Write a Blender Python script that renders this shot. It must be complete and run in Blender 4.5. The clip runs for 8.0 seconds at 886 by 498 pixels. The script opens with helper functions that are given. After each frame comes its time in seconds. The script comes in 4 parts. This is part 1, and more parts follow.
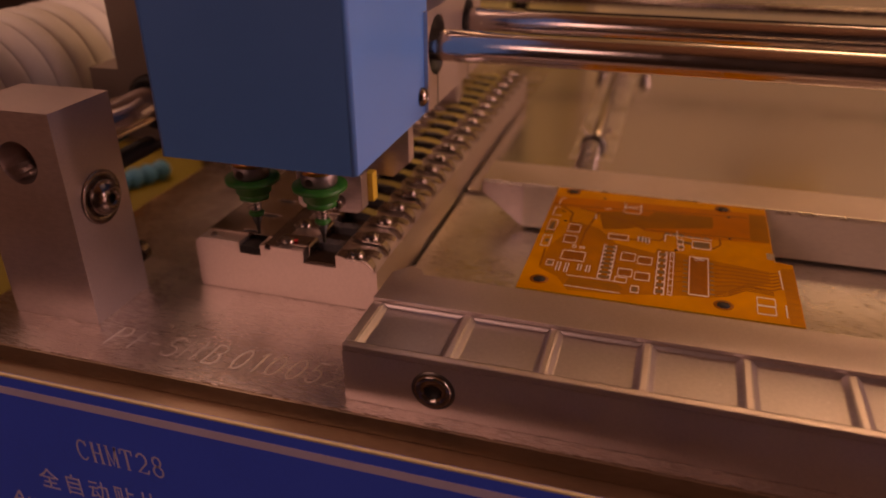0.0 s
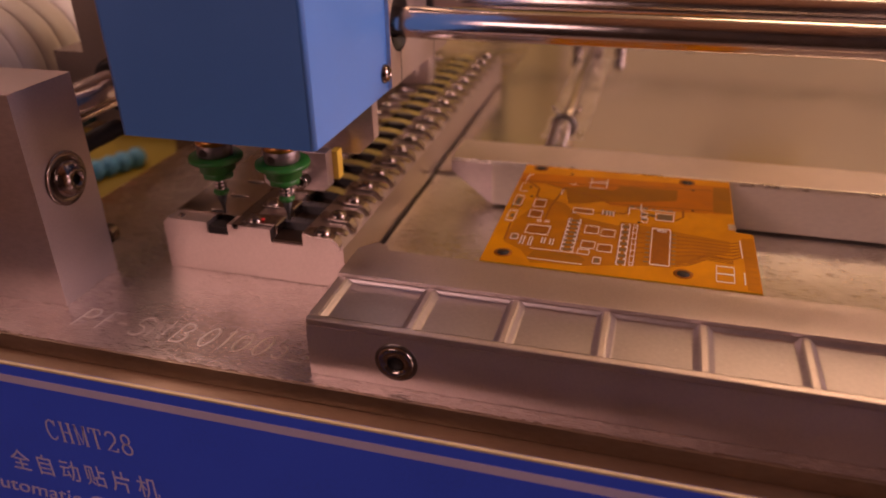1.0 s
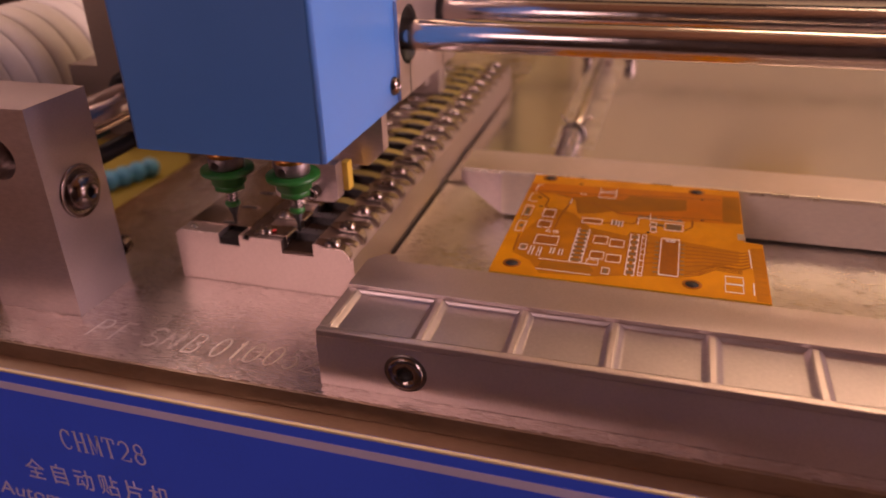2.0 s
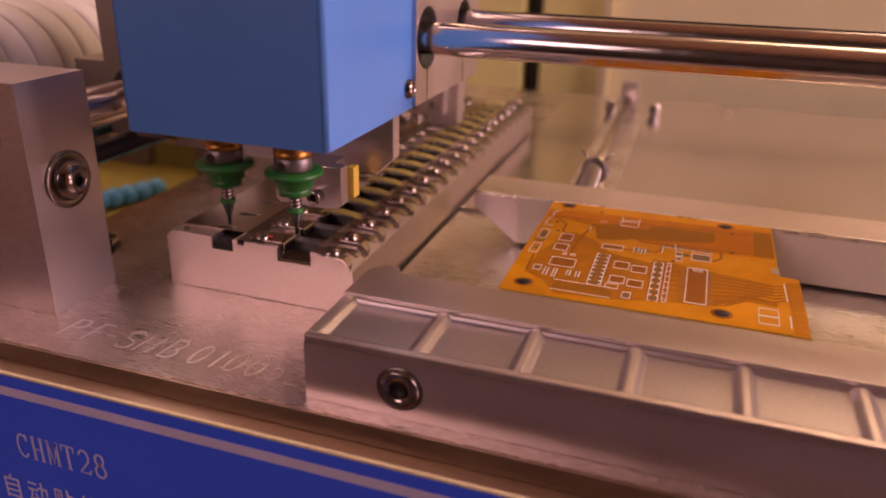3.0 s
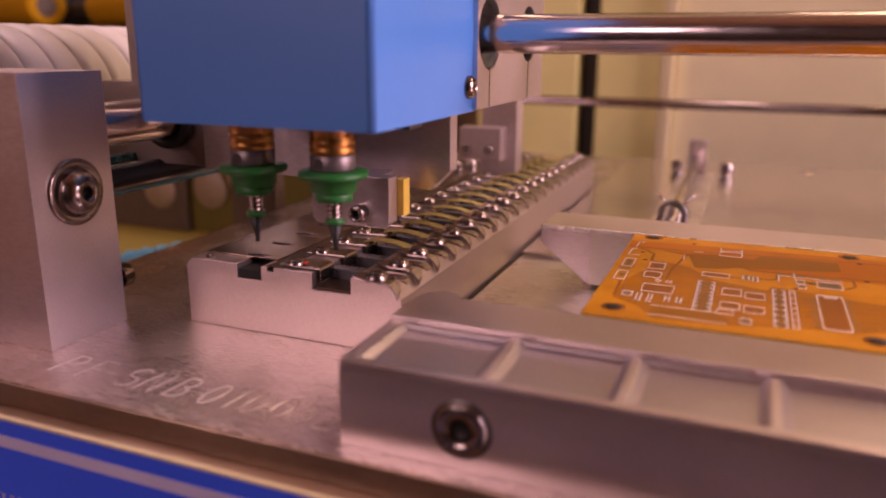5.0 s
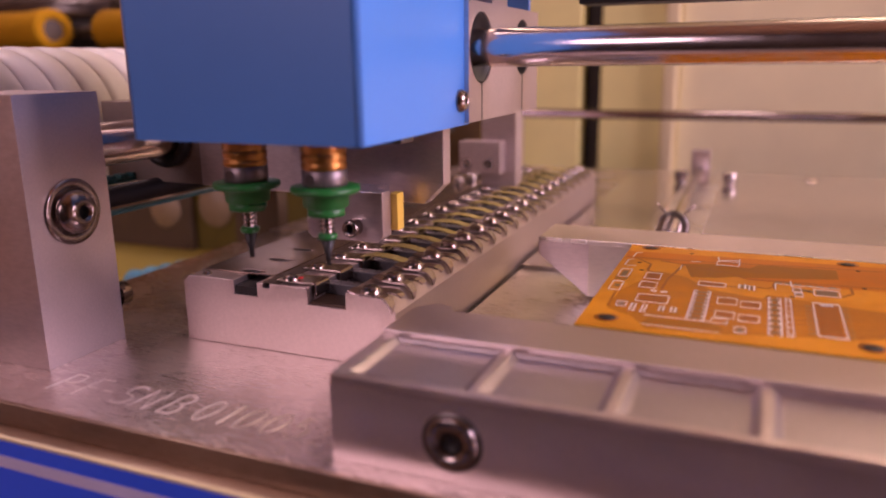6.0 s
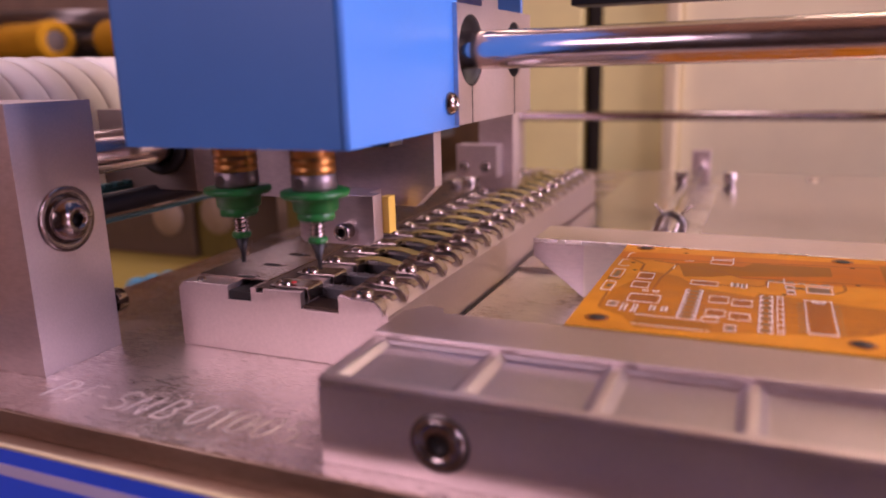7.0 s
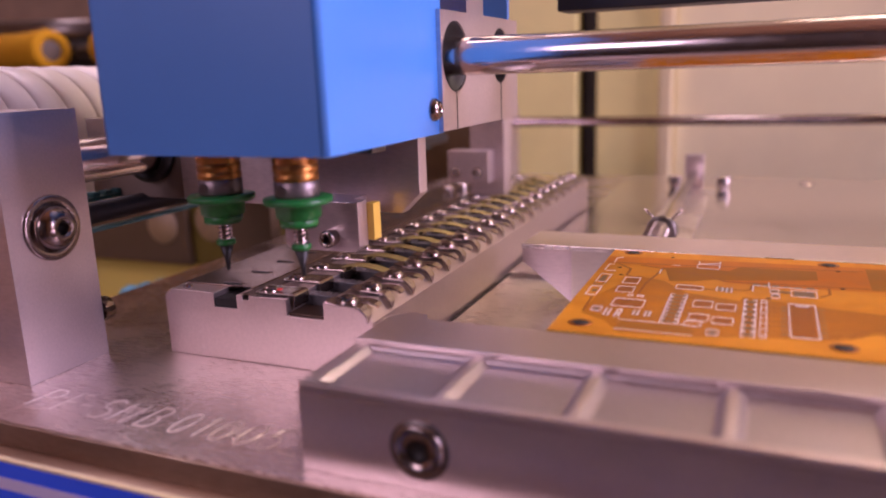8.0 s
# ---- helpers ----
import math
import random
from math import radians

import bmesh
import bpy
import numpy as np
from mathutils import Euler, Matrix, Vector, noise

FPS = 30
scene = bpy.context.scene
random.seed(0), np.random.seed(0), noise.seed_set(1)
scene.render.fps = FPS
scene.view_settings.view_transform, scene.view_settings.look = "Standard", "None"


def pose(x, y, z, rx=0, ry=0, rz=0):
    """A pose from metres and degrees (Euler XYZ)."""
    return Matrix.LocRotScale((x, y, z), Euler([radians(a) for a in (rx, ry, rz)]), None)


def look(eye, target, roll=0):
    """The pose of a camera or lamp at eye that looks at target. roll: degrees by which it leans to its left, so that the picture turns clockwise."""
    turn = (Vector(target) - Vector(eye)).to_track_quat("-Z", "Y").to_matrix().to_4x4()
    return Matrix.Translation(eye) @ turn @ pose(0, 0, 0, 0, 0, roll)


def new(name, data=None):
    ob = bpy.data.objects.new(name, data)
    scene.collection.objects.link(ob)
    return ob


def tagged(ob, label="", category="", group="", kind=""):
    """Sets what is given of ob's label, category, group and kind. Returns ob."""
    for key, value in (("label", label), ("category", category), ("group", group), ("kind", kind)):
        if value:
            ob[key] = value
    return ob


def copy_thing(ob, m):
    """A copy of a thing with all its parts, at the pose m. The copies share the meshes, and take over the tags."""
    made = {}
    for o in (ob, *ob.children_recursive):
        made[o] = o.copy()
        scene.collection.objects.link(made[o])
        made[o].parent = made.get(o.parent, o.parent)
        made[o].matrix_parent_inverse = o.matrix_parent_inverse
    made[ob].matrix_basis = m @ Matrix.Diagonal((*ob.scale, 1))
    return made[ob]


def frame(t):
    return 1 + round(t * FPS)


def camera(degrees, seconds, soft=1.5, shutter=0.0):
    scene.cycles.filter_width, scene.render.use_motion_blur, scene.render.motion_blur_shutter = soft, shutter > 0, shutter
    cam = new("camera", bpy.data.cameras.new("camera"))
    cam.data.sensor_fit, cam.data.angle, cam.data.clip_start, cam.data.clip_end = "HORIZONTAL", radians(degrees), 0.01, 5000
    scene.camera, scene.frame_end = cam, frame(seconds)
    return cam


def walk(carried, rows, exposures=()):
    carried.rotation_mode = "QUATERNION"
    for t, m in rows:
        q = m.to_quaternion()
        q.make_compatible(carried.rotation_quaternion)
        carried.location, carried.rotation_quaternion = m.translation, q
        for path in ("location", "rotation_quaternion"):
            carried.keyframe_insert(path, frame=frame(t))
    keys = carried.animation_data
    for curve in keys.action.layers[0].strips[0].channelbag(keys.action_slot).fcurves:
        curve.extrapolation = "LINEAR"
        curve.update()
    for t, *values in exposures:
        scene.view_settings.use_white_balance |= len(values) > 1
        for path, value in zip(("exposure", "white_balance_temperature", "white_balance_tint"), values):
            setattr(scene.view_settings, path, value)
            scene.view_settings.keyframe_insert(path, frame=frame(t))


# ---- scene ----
cam = camera(60.30, 8.0, soft=1.9)
PATH = [
    (0, (-0.00454, 0.00633, 0.07658), (-0.00973, 0.02333, 0.06741), -0.4),
    (0.5, (-0.00201, 0.00612, 0.07671), (-0.00701, 0.02311, 0.06742), -0.6),
    (1, (0.00043, 0.00544, 0.07467), (-0.00449, 0.02240, 0.06527), -1.0),
    (2.5, (0.00110, 0.00527, 0.07608), (-0.00438, 0.02230, 0.06712), -1.3),
    (3, (0.00009, 0.01092, 0.06318), (-0.00567, 0.02846, 0.05549), 1.4),
    (3.5, (-0.00898, 0.01890, 0.05316), (-0.01524, 0.03679, 0.04679), 2.9),
    (3.6, (-0.00844, 0.02018, 0.05071), (-0.01499, 0.03809, 0.04468), 2.6),
    (3.8, (-0.00735, 0.02190, 0.04872), (-0.01392, 0.03991, 0.04303), 2.6),
    (4, (-0.00735, 0.02358, 0.04538), (-0.01389, 0.04168, 0.03992), 2.1),
    (4.2, (-0.00820, 0.02444, 0.04623), (-0.01510, 0.04236, 0.04064), 1.0),
    (5.5, (-0.00724, 0.02631, 0.04297), (-0.01451, 0.04429, 0.03807), 0.2),
    (6, (-0.00566, 0.02670, 0.04374), (-0.01313, 0.04462, 0.03896), -0.7),
    (6.5, (-0.00517, 0.02709, 0.04352), (-0.01277, 0.04500, 0.03886), -1.0),
    (7, (-0.00334, 0.02736, 0.04337), (-0.01101, 0.04523, 0.03872), -1.6),
    (7.5, (-0.00247, 0.02811, 0.04308), (-0.01015, 0.04600, 0.03851), -1.9),
    (8, (-0.00115, 0.02824, 0.04327), (-0.00885, 0.04614, 0.03878), -2.0),
]
EXPOSURES = [
    (0.0, -0.49, 9000, 31),
    (0.5, -0.21, 7900, 27),
    (1.0, 0.08, 7150, 25),
    (2.5, 0.40, 6700, 24),
    (3.5, 0.53, 6680, 25),
    (5.5, 0.76, 5850, 25),
    (8.0, 0.99, 5120, 25),
]
walk(cam, [(t, look(eye, target, roll)) for t, eye, target, roll in PATH], EXPOSURES)
cam.data.dof.use_dof = True
cam.data.dof.focus_distance = 0.125
cam.data.dof.aperture_fstop = 17.0

# ---- world and light ----
world = bpy.data.worlds.new("room_air")
scene.world = world
world.use_nodes = True
world.node_tree.nodes["Background"].inputs[0].default_value = (0.9, 0.52, 0.32, 1)
world.node_tree.nodes["Background"].inputs[1].default_value = 0.075


def area_lamp(name, eye, target, wide, high, watts, colour):
    lamp = bpy.data.lights.new(name, "AREA")
    lamp.shape, lamp.size, lamp.size_y, lamp.energy, lamp.color = "RECTANGLE", wide, high, watts, colour
    ob = new(name, lamp)
    ob.matrix_world = look(eye, target)
    return ob


area_lamp("window_light", (1.42, 0.20, 0.56), (-0.05, 0.14, 0.02), 0.62, 0.66, 16.5, (1.0, 0.71, 0.77))
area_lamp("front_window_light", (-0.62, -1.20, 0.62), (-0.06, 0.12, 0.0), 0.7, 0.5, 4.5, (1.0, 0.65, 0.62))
area_lamp("ceiling_light", (-0.50, 0.38, 0.80), (-0.07, 0.12, 0.0), 0.35, 0.25, 2.1, (1.0, 0.69, 0.60))
# Added fill with no known lamp: brightens the rear wall, plate and rail.
area_lamp("shelf_light", (0.14, 0.40, 0.36), (0.03, 0.17, 0.0), 0.25, 0.08, 0.55, (1.0, 0.68, 0.42))

# ---- materials ----
CM = 0.01


def material(name, colour, rough=0.5, metal=0.0, grain=0.0, size=900.0, streak=(1, 1, 1), bump=0.0, spots=0.0, coat=0.0, trans=0.0):
    """A surface: colour varied at two scales, roughness, fine relief."""
    m = bpy.data.materials.new(name)
    m.use_nodes = True
    t = m.node_tree
    b = t.nodes["Principled BSDF"]
    b.inputs["Metallic"].default_value = metal
    b.inputs["Coat Weight"].default_value = coat
    b.inputs["Coat Roughness"].default_value = 0.15
    b.inputs["Transmission Weight"].default_value = trans
    co = t.nodes.new("ShaderNodeTexCoord")
    mp = t.nodes.new("ShaderNodeMapping")
    mp.inputs["Scale"].default_value = streak
    t.links.new(co.outputs["Object"], mp.inputs["Vector"])
    fine = t.nodes.new("ShaderNodeTexNoise")
    fine.inputs["Scale"].default_value = size
    fine.inputs["Detail"].default_value = 4
    t.links.new(mp.outputs["Vector"], fine.inputs["Vector"])
    wide = t.nodes.new("ShaderNodeTexNoise")
    wide.inputs["Scale"].default_value = 60
    wide.inputs["Detail"].default_value = 5
    t.links.new(co.outputs["Object"], wide.inputs["Vector"])
    add = t.nodes.new("ShaderNodeMath")
    add.operation = "ADD"
    t.links.new(fine.outputs["Fac"], add.inputs[0])
    t.links.new(wide.outputs["Fac"], add.inputs[1])
    rng = t.nodes.new("ShaderNodeMapRange")
    rng.inputs["From Min"].default_value, rng.inputs["From Max"].default_value = 0.6, 1.4
    rng.inputs["To Min"].default_value, rng.inputs["To Max"].default_value = 1 - grain, 1 + grain
    t.links.new(add.outputs[0], rng.inputs["Value"])
    mul = t.nodes.new("ShaderNodeVectorMath")
    mul.operation = "SCALE"
    mul.inputs[0].default_value = colour
    t.links.new(rng.outputs[0], mul.inputs["Scale"])
    last = mul.outputs[0]
    if spots:
        sp = t.nodes.new("ShaderNodeTexNoise")
        sp.inputs["Scale"].default_value = 420
        sp.inputs["Detail"].default_value = 2
        t.links.new(co.outputs["Object"], sp.inputs["Vector"])
        ramp = t.nodes.new("ShaderNodeMapRange")
        ramp.inputs["From Min"].default_value, ramp.inputs["From Max"].default_value = 0.70, 0.78
        ramp.inputs["To Max"].default_value = spots
        t.links.new(sp.outputs["Fac"], ramp.inputs["Value"])
        mix = t.nodes.new("ShaderNodeMix")
        mix.data_type = "RGBA"
        mix.inputs[7].default_value = (0.75, 0.72, 0.68, 1)
        t.links.new(ramp.outputs[0], mix.inputs[0])
        t.links.new(last, mix.inputs[6])
        last = mix.outputs[2]
    t.links.new(last, b.inputs["Base Color"])
    rr = t.nodes.new("ShaderNodeMapRange")
    rr.inputs["From Min"].default_value, rr.inputs["From Max"].default_value = 0.6, 1.4
    rr.inputs["To Min"].default_value, rr.inputs["To Max"].default_value = max(rough - 0.07, 0.02), rough + 0.07
    t.links.new(add.outputs[0], rr.inputs["Value"])
    t.links.new(rr.outputs[0], b.inputs["Roughness"])
    if bump:
        bp = t.nodes.new("ShaderNodeBump")
        bp.inputs["Strength"].default_value = bump
        bp.inputs["Distance"].default_value = 0.0001
        t.links.new(fine.outputs["Fac"], bp.inputs["Height"])
        t.links.new(bp.outputs["Normal"], b.inputs["Normal"])
    return m


BRUSHED = material("brushed_aluminium", (0.70, 0.605, 0.59), 0.36, 0.90, 0.14, 700, (1.0, 7.0, 3.0), 0.22)
POLISHED = material("milled_shiny_aluminium", (0.80, 0.75, 0.68), 0.29, 0.93, 0.26, 340, (1.0, 10.0, 1.0), 1.0)
RAILALU = material("floor_lit_aluminium", (0.80, 0.73, 0.62), 0.42, 0.45, 0.08, 700, (1.0, 7.0, 3.0), 0.15)
PLATE = material("brushed_bed_aluminium", (0.67, 0.58, 0.54), 0.27, 0.96, 0.22, 520, (1.0, 16.0, 3.0), 0.42)
MIRRORPLATE = material("ground_back_plate", (0.70, 0.65, 0.62), 0.18, 0.95, 0.06, 300, (1.0, 8.0, 1.0), 0.10)
BLOCKALU = material("machined_block_aluminium", (0.56, 0.475, 0.435), 0.36, 0.98, 0.10, 1800, (1, 1, 1), 0.14, 0.2)
SATIN = material("bead_blasted_aluminium", (0.66, 0.57, 0.535), 0.40, 0.98, 0.10, 2600, (1, 1, 1), 0.16, 0.25)
DARKALU = material("worn_grey_aluminium", (0.32, 0.26, 0.22), 0.45, 1.0, 0.10, 1500, (1, 1, 1), 0.15)
POCKET = material("milled_pocket", (0.50, 0.44, 0.43), 0.38, 0.96, 0.12, 1300, (1, 1, 1), 0.14, 0.35)
CHROME = material("ground_steel", (0.62, 0.56, 0.53), 0.19, 1.0, 0.03, 900, (1, 1, 1), 0.0)
STEEL = material("zinc_plated_steel", (0.33, 0.28, 0.25), 0.20, 1.0, 0.12, 1800, (1, 1, 1), 0.1)
DARKSTEEL = material("dark_oiled_steel", (0.16, 0.14, 0.13), 0.35, 1.0, 0.2, 1500, (1, 1, 1), 0.2)
DULLSTEEL = material("dull_grey_steel", (0.20, 0.165, 0.16), 0.42, 0.8, 0.2, 1800, (1, 1, 1), 0.1)
COPPER = material("copper_alloy", (0.50, 0.24, 0.06), 0.34, 1.0, 0.12, 1500, (1, 1, 5), 0.1)
BLUE = material("blue_powder_coat", (0.068, 0.245, 0.70), 0.42, 0.0, 0.06, 5000, (1, 1, 1), 0.14, 0.0, 0.60)
BLUE.node_tree.nodes["Principled BSDF"].inputs["Coat Roughness"].default_value = 0.34
FRONTBLUE = material("blue_printed_panel", (0.050, 0.135, 1.0), 0.38, 0.0, 0.08, 3000, (1, 1, 1), 0.06)
PRINT = material("pale_print", (0.60, 0.56, 0.80), 0.5, 0.0, 0.15, 3000)
CREAM = material("cream_edge_trim", (0.70, 0.60, 0.34), 0.4, 0.0, 0.08, 900)
GREEN = material("green_plastic", (0.014, 0.135, 0.020), 0.40, 0.0, 0.10, 2000, (1, 1, 1), 0.05)
BLACK = material("black_rubber", (0.012, 0.011, 0.010), 0.5, 0.0, 0.3, 1500, (1, 1, 1), 0.1)
# Near-black stands in for the shade inside holes, sockets, slots and gaps.
VOID = material("recess_shade_black", (0.010, 0.008, 0.007), 0.6, 0.0, 0.2, 1500)
MASK = material("orange_solder_mask", (0.72, 0.305, 0.001), 0.40, 0.0, 0.10, 500, (1, 1, 1), 0.06, 0.0, 0.10)
nodes = MASK.node_tree
patchy = nodes.nodes.new("ShaderNodeTexNoise")
patchy.inputs["Scale"].default_value, patchy.inputs["Detail"].default_value = 110, 3
edge = nodes.nodes.new("ShaderNodeMapRange")
edge.inputs["From Min"].default_value, edge.inputs["From Max"].default_value = 0.42, 0.62
blend = nodes.nodes.new("ShaderNodeMix")
blend.data_type = "RGBA"
blend.inputs[7].default_value = (0.61, 0.245, 0.001, 1)
place = nodes.nodes.new("ShaderNodeTexCoord")
nodes.links.new(place.outputs["Object"], patchy.inputs["Vector"])
nodes.links.new(patchy.outputs["Fac"], edge.inputs["Value"])
nodes.links.new(edge.outputs[0], blend.inputs[0])
shade = nodes.nodes["Principled BSDF"].inputs["Base Color"]
nodes.links.new(shade.links[0].from_socket, blend.inputs[6])
nodes.links.new(blend.outputs[2], shade)
MASKDARK = material("mask_over_laminate", (0.47, 0.178, 0.002), 0.42, 0.0, 0.22, 260, (1, 1, 1), 0.06, 0.0, 0.08)
MASKRED = material("mask_over_inner_copper", (0.55, 0.175, 0.002), 0.42, 0.0, 0.16, 260, (1, 1, 1), 0.06, 0.0, 0.08)
MASKOLIVE = material("mask_over_bare_window", (0.36, 0.145, 0.004), 0.42, 0.0, 0.18, 300, (1, 1, 1), 0.06, 0.0, 0.08)
TRACE = material("masked_copper_area", (0.33, 0.11, 0.006), 0.36, 0.0, 0.15, 700, (1, 1, 1), 0.06, 0.0, 0.08)
for m in (MASK, MASKDARK, MASKRED, MASKOLIVE, TRACE):
    m.node_tree.nodes["Principled BSDF"].inputs["Specular IOR Level"].default_value = 0.14
    m.node_tree.nodes["Principled BSDF"].inputs["Coat Weight"].default_value = 0.02
SILK = material("white_silkscreen", (0.82, 0.80, 0.74), 0.55, 0.0, 0.05, 3000)
PAD = material("tinned_pad", (0.26, 0.17, 0.08), 0.35, 0.7, 0.15, 2500)
BOARDEDGE = material("yellow_fibre_edge", (0.55, 0.36, 0.04), 0.5, 0.0, 0.15, 2000)
YELLOW = material("yellow_label", (0.80, 0.55, 0.07), 0.45, 0.0, 0.05, 1500)
TAPE = material("olive_carrier_tape", (0.34, 0.27, 0.07), 0.5, 0.0, 0.2, 1500, (1, 1, 1), 0.1)
SPRINGSTEEL = material("bright_spring_steel", (0.50, 0.44, 0.41), 0.24, 1.0, 0.12, 1600, (1, 1, 1), 0.08)
COVERPLATE = material("polished_cover_steel", (0.36, 0.285, 0.235), 0.23, 1.0, 0.12, 900, (6, 1, 1), 0.12)
DARKBROWN = material("dark_brown_strip", (0.075, 0.045, 0.028), 0.38, 0.4, 0.25, 900, (4, 1, 1), 0.1)
# Whitish colour holds the glint of the cut metal edges.
ENGRAVED = material("glint_pale_groove", (0.82, 0.74, 0.68), 0.36, 0.5, 0.08, 2500)
GREYTAPE = material("smoky_pocket_tape", (0.10, 0.095, 0.10), 0.3, 0.0, 0.25, 1500)
WHITE = material("white_plastic", (0.74, 0.70, 0.67), 0.45, 0.0, 0.05, 600)
BROWN = material("brown_panel_paint", (0.08, 0.05, 0.025), 0.5, 0.0, 0.2, 200)
OLIVE = material("dimmed_sheet_olive", (0.11, 0.085, 0.010), 0.35, 0.0, 0.2, 300)
BRIGHTYELLOW = material("yellow_plastic", (0.24, 0.18, 0.012), 0.7, 0.0, 0.1, 300)
TOOLYELLOW = material("yellow_tool_plastic", (0.42, 0.21, 0.0), 0.7, 0.0, 0.1, 300)
TOOLYELLOW.node_tree.nodes["Principled BSDF"].inputs["Specular IOR Level"].default_value = 0.1
LEDGE = material("brownish_ledge_aluminium", (0.44, 0.34, 0.25), 0.38, 0.95, 0.16, 500, (1.0, 9.0, 3.0), 0.25)
BEIGE = material("beige_disc", (0.26, 0.19, 0.11), 0.5, 0.0, 0.15, 400)
PALEBLUE = material("pale_blue_plastic", (0.08, 0.29, 0.42), 0.35, 0.0, 0.1, 800)
TEAL = material("teal_belt", (0.018, 0.085, 0.085), 0.45, 0.0, 0.2, 900)
ORANGE = material("orange_plastic", (0.75, 0.22, 0.02), 0.4, 0.0, 0.08, 300)
WALLCREAM = material("cream_painted_door", (0.82, 0.75, 0.30), 0.55, 0.0, 0.06, 40, (1, 1, 1), 0.05)
WALLPINK = material("beige_painted_wall", (0.86, 0.78, 0.47), 0.6, 0.0, 0.06, 40, (1, 1, 1), 0.05)
GAPDARK = material("dark_brown_gap", (0.02, 0.014, 0.01), 0.7, 0.0, 0.2, 80)
GOLD = material("golden_reflector", (0.82, 0.64, 0.20), 0.4, 0.0, 0.2, 60, (1, 1, 0.1), 0.05)
ROOMWALL = material("dim_room_paint", (0.44, 0.25, 0.13), 0.8, 0.0, 0.1, 10)
DARKROOM = material("dark_room_floor", (0.045, 0.026, 0.016), 0.7, 0.0, 0.2, 10)


# ---- building helpers, all lengths in centimetres ----
def box(bm, x0, x1, y0, y1, z0, z1, bevel=0.0, segments=2):
    made = bmesh.ops.create_cube(bm, size=1.0)["verts"]
    for v in made:
        v.co = Vector(((x0 + x1) / 2 + v.co.x * (x1 - x0), (y0 + y1) / 2 + v.co.y * (y1 - y0), (z0 + z1) / 2 + v.co.z * (z1 - z0)))
    if bevel:
        edges = list({e for v in made for e in v.link_edges})
        bmesh.ops.bevel(bm, geom=edges, offset=bevel, segments=segments, affect="EDGES", profile=0.6)
    return bm


def lathe(bm, profile, base, axis="z", n=32):
    """Turns (radius, height) pairs round an axis through base."""
    base = Vector(base)
    place = {"z": lambda a, b, h: Vector((a, b, h)), "x": lambda a, b, h: Vector((h, a, b)), "y": lambda a, b, h: Vector((b, h, a))}[axis]
    rings = []
    for r, h in profile:
        if r < 1e-6:
            rings.append([bm.verts.new(base + place(0, 0, h))] * n)
        else:
            rings.append([bm.verts.new(base + place(r * math.cos(2 * math.pi * k / n), r * math.sin(2 * math.pi * k / n), h)) for k in range(n)])
    for one, two in zip(rings, rings[1:]):
        for k in range(n):
            corners = []
            for v in (one[k], one[(k + 1) % n], two[(k + 1) % n], two[k]):
                if v not in corners:
                    corners.append(v)
            if len(corners) > 2:
                f = bm.faces.new(corners)
                f.smooth = True
    return bm


def prism(bm, outline, axis, lo, hi, bevel=0.0):
    """An outline drawn in the plane across an axis, pushed from lo to hi."""
    place = {"x": lambda a, b, h: (h, a, b), "y": lambda a, b, h: (a, h, b), "z": lambda a, b, h: (a, b, h)}[axis]
    one = [bm.verts.new(place(a, b, lo)) for a, b in outline]
    two = [bm.verts.new(place(a, b, hi)) for a, b in outline]
    bm.faces.new(one), bm.faces.new(two[::-1])
    for k in range(len(one)):
        bm.faces.new((one[k], two[k], two[(k + 1) % len(one)], one[(k + 1) % len(one)]))
    bmesh.ops.recalc_face_normals(bm, faces=bm.faces)
    if bevel:
        bmesh.ops.bevel(bm, geom=list(bm.edges), offset=bevel, segments=2, affect="EDGES", profile=0.6)
    return bm


def holed_plate(bm, u0, u1, v0, v1, axis, lo, hi, holes, n=28):
    """A plate across an axis with round holes (u, v, radius) right through it."""
    place = {"x": lambda a, b, h: Vector((h, a, b)), "y": lambda a, b, h: Vector((a, h, b)), "z": lambda a, b, h: Vector((a, b, h))}[axis]
    for level in (lo, hi):
        edges = []
        loops = [[(u0, v0), (u1, v0), (u1, v1), (u0, v1)]]
        loops += [[(u + r * math.cos(2 * math.pi * k / n), v + r * math.sin(2 * math.pi * k / n)) for k in range(n)] for u, v, r in holes]
        for loop in loops:
            vs = [bm.verts.new(place(a, b, level)) for a, b in loop]
            edges += [bm.edges.new((vs[k], vs[(k + 1) % len(vs)])) for k in range(len(vs))]
        bmesh.ops.triangle_fill(bm, edges=edges, use_beauty=True)
    bm.verts.ensure_lookup_table()
    half = len(bm.verts) // 2
    start = 0
    for count in [4] + [n] * len(holes):
        for k in range(count):
            a, b = start + k, start + (k + 1) % count
            bm.faces.new((bm.verts[a], bm.verts[b], bm.verts[b + half], bm.verts[a + half]))
        start += count
    bmesh.ops.recalc_face_normals(bm, faces=bm.faces)
    return bm


def rod(bm, a, b, r, n=20, caps=True):
    a, b = Vector(a), Vector(b)
    way = (b - a).normalized()
    side = way.orthogonal().normalized()
    up = way.cross(side)
    rings = [[bm.verts.new(p + r * (math.cos(2 * math.pi * k / n) * side + math.sin(2 * math.pi * k / n) * up)) for k in range(n)] for p in (a, b)]
    for k in range(n):
        f = bm.faces.new((rings[0][k], rings[0][(k + 1) % n], rings[1][(k + 1) % n], rings[1][k]))
        f.smooth = True
    if caps:
        bm.faces.new(rings[0][::-1]), bm.faces.new(rings[1])
    bmesh.ops.recalc_face_normals(bm, faces=bm.faces)
    return bm


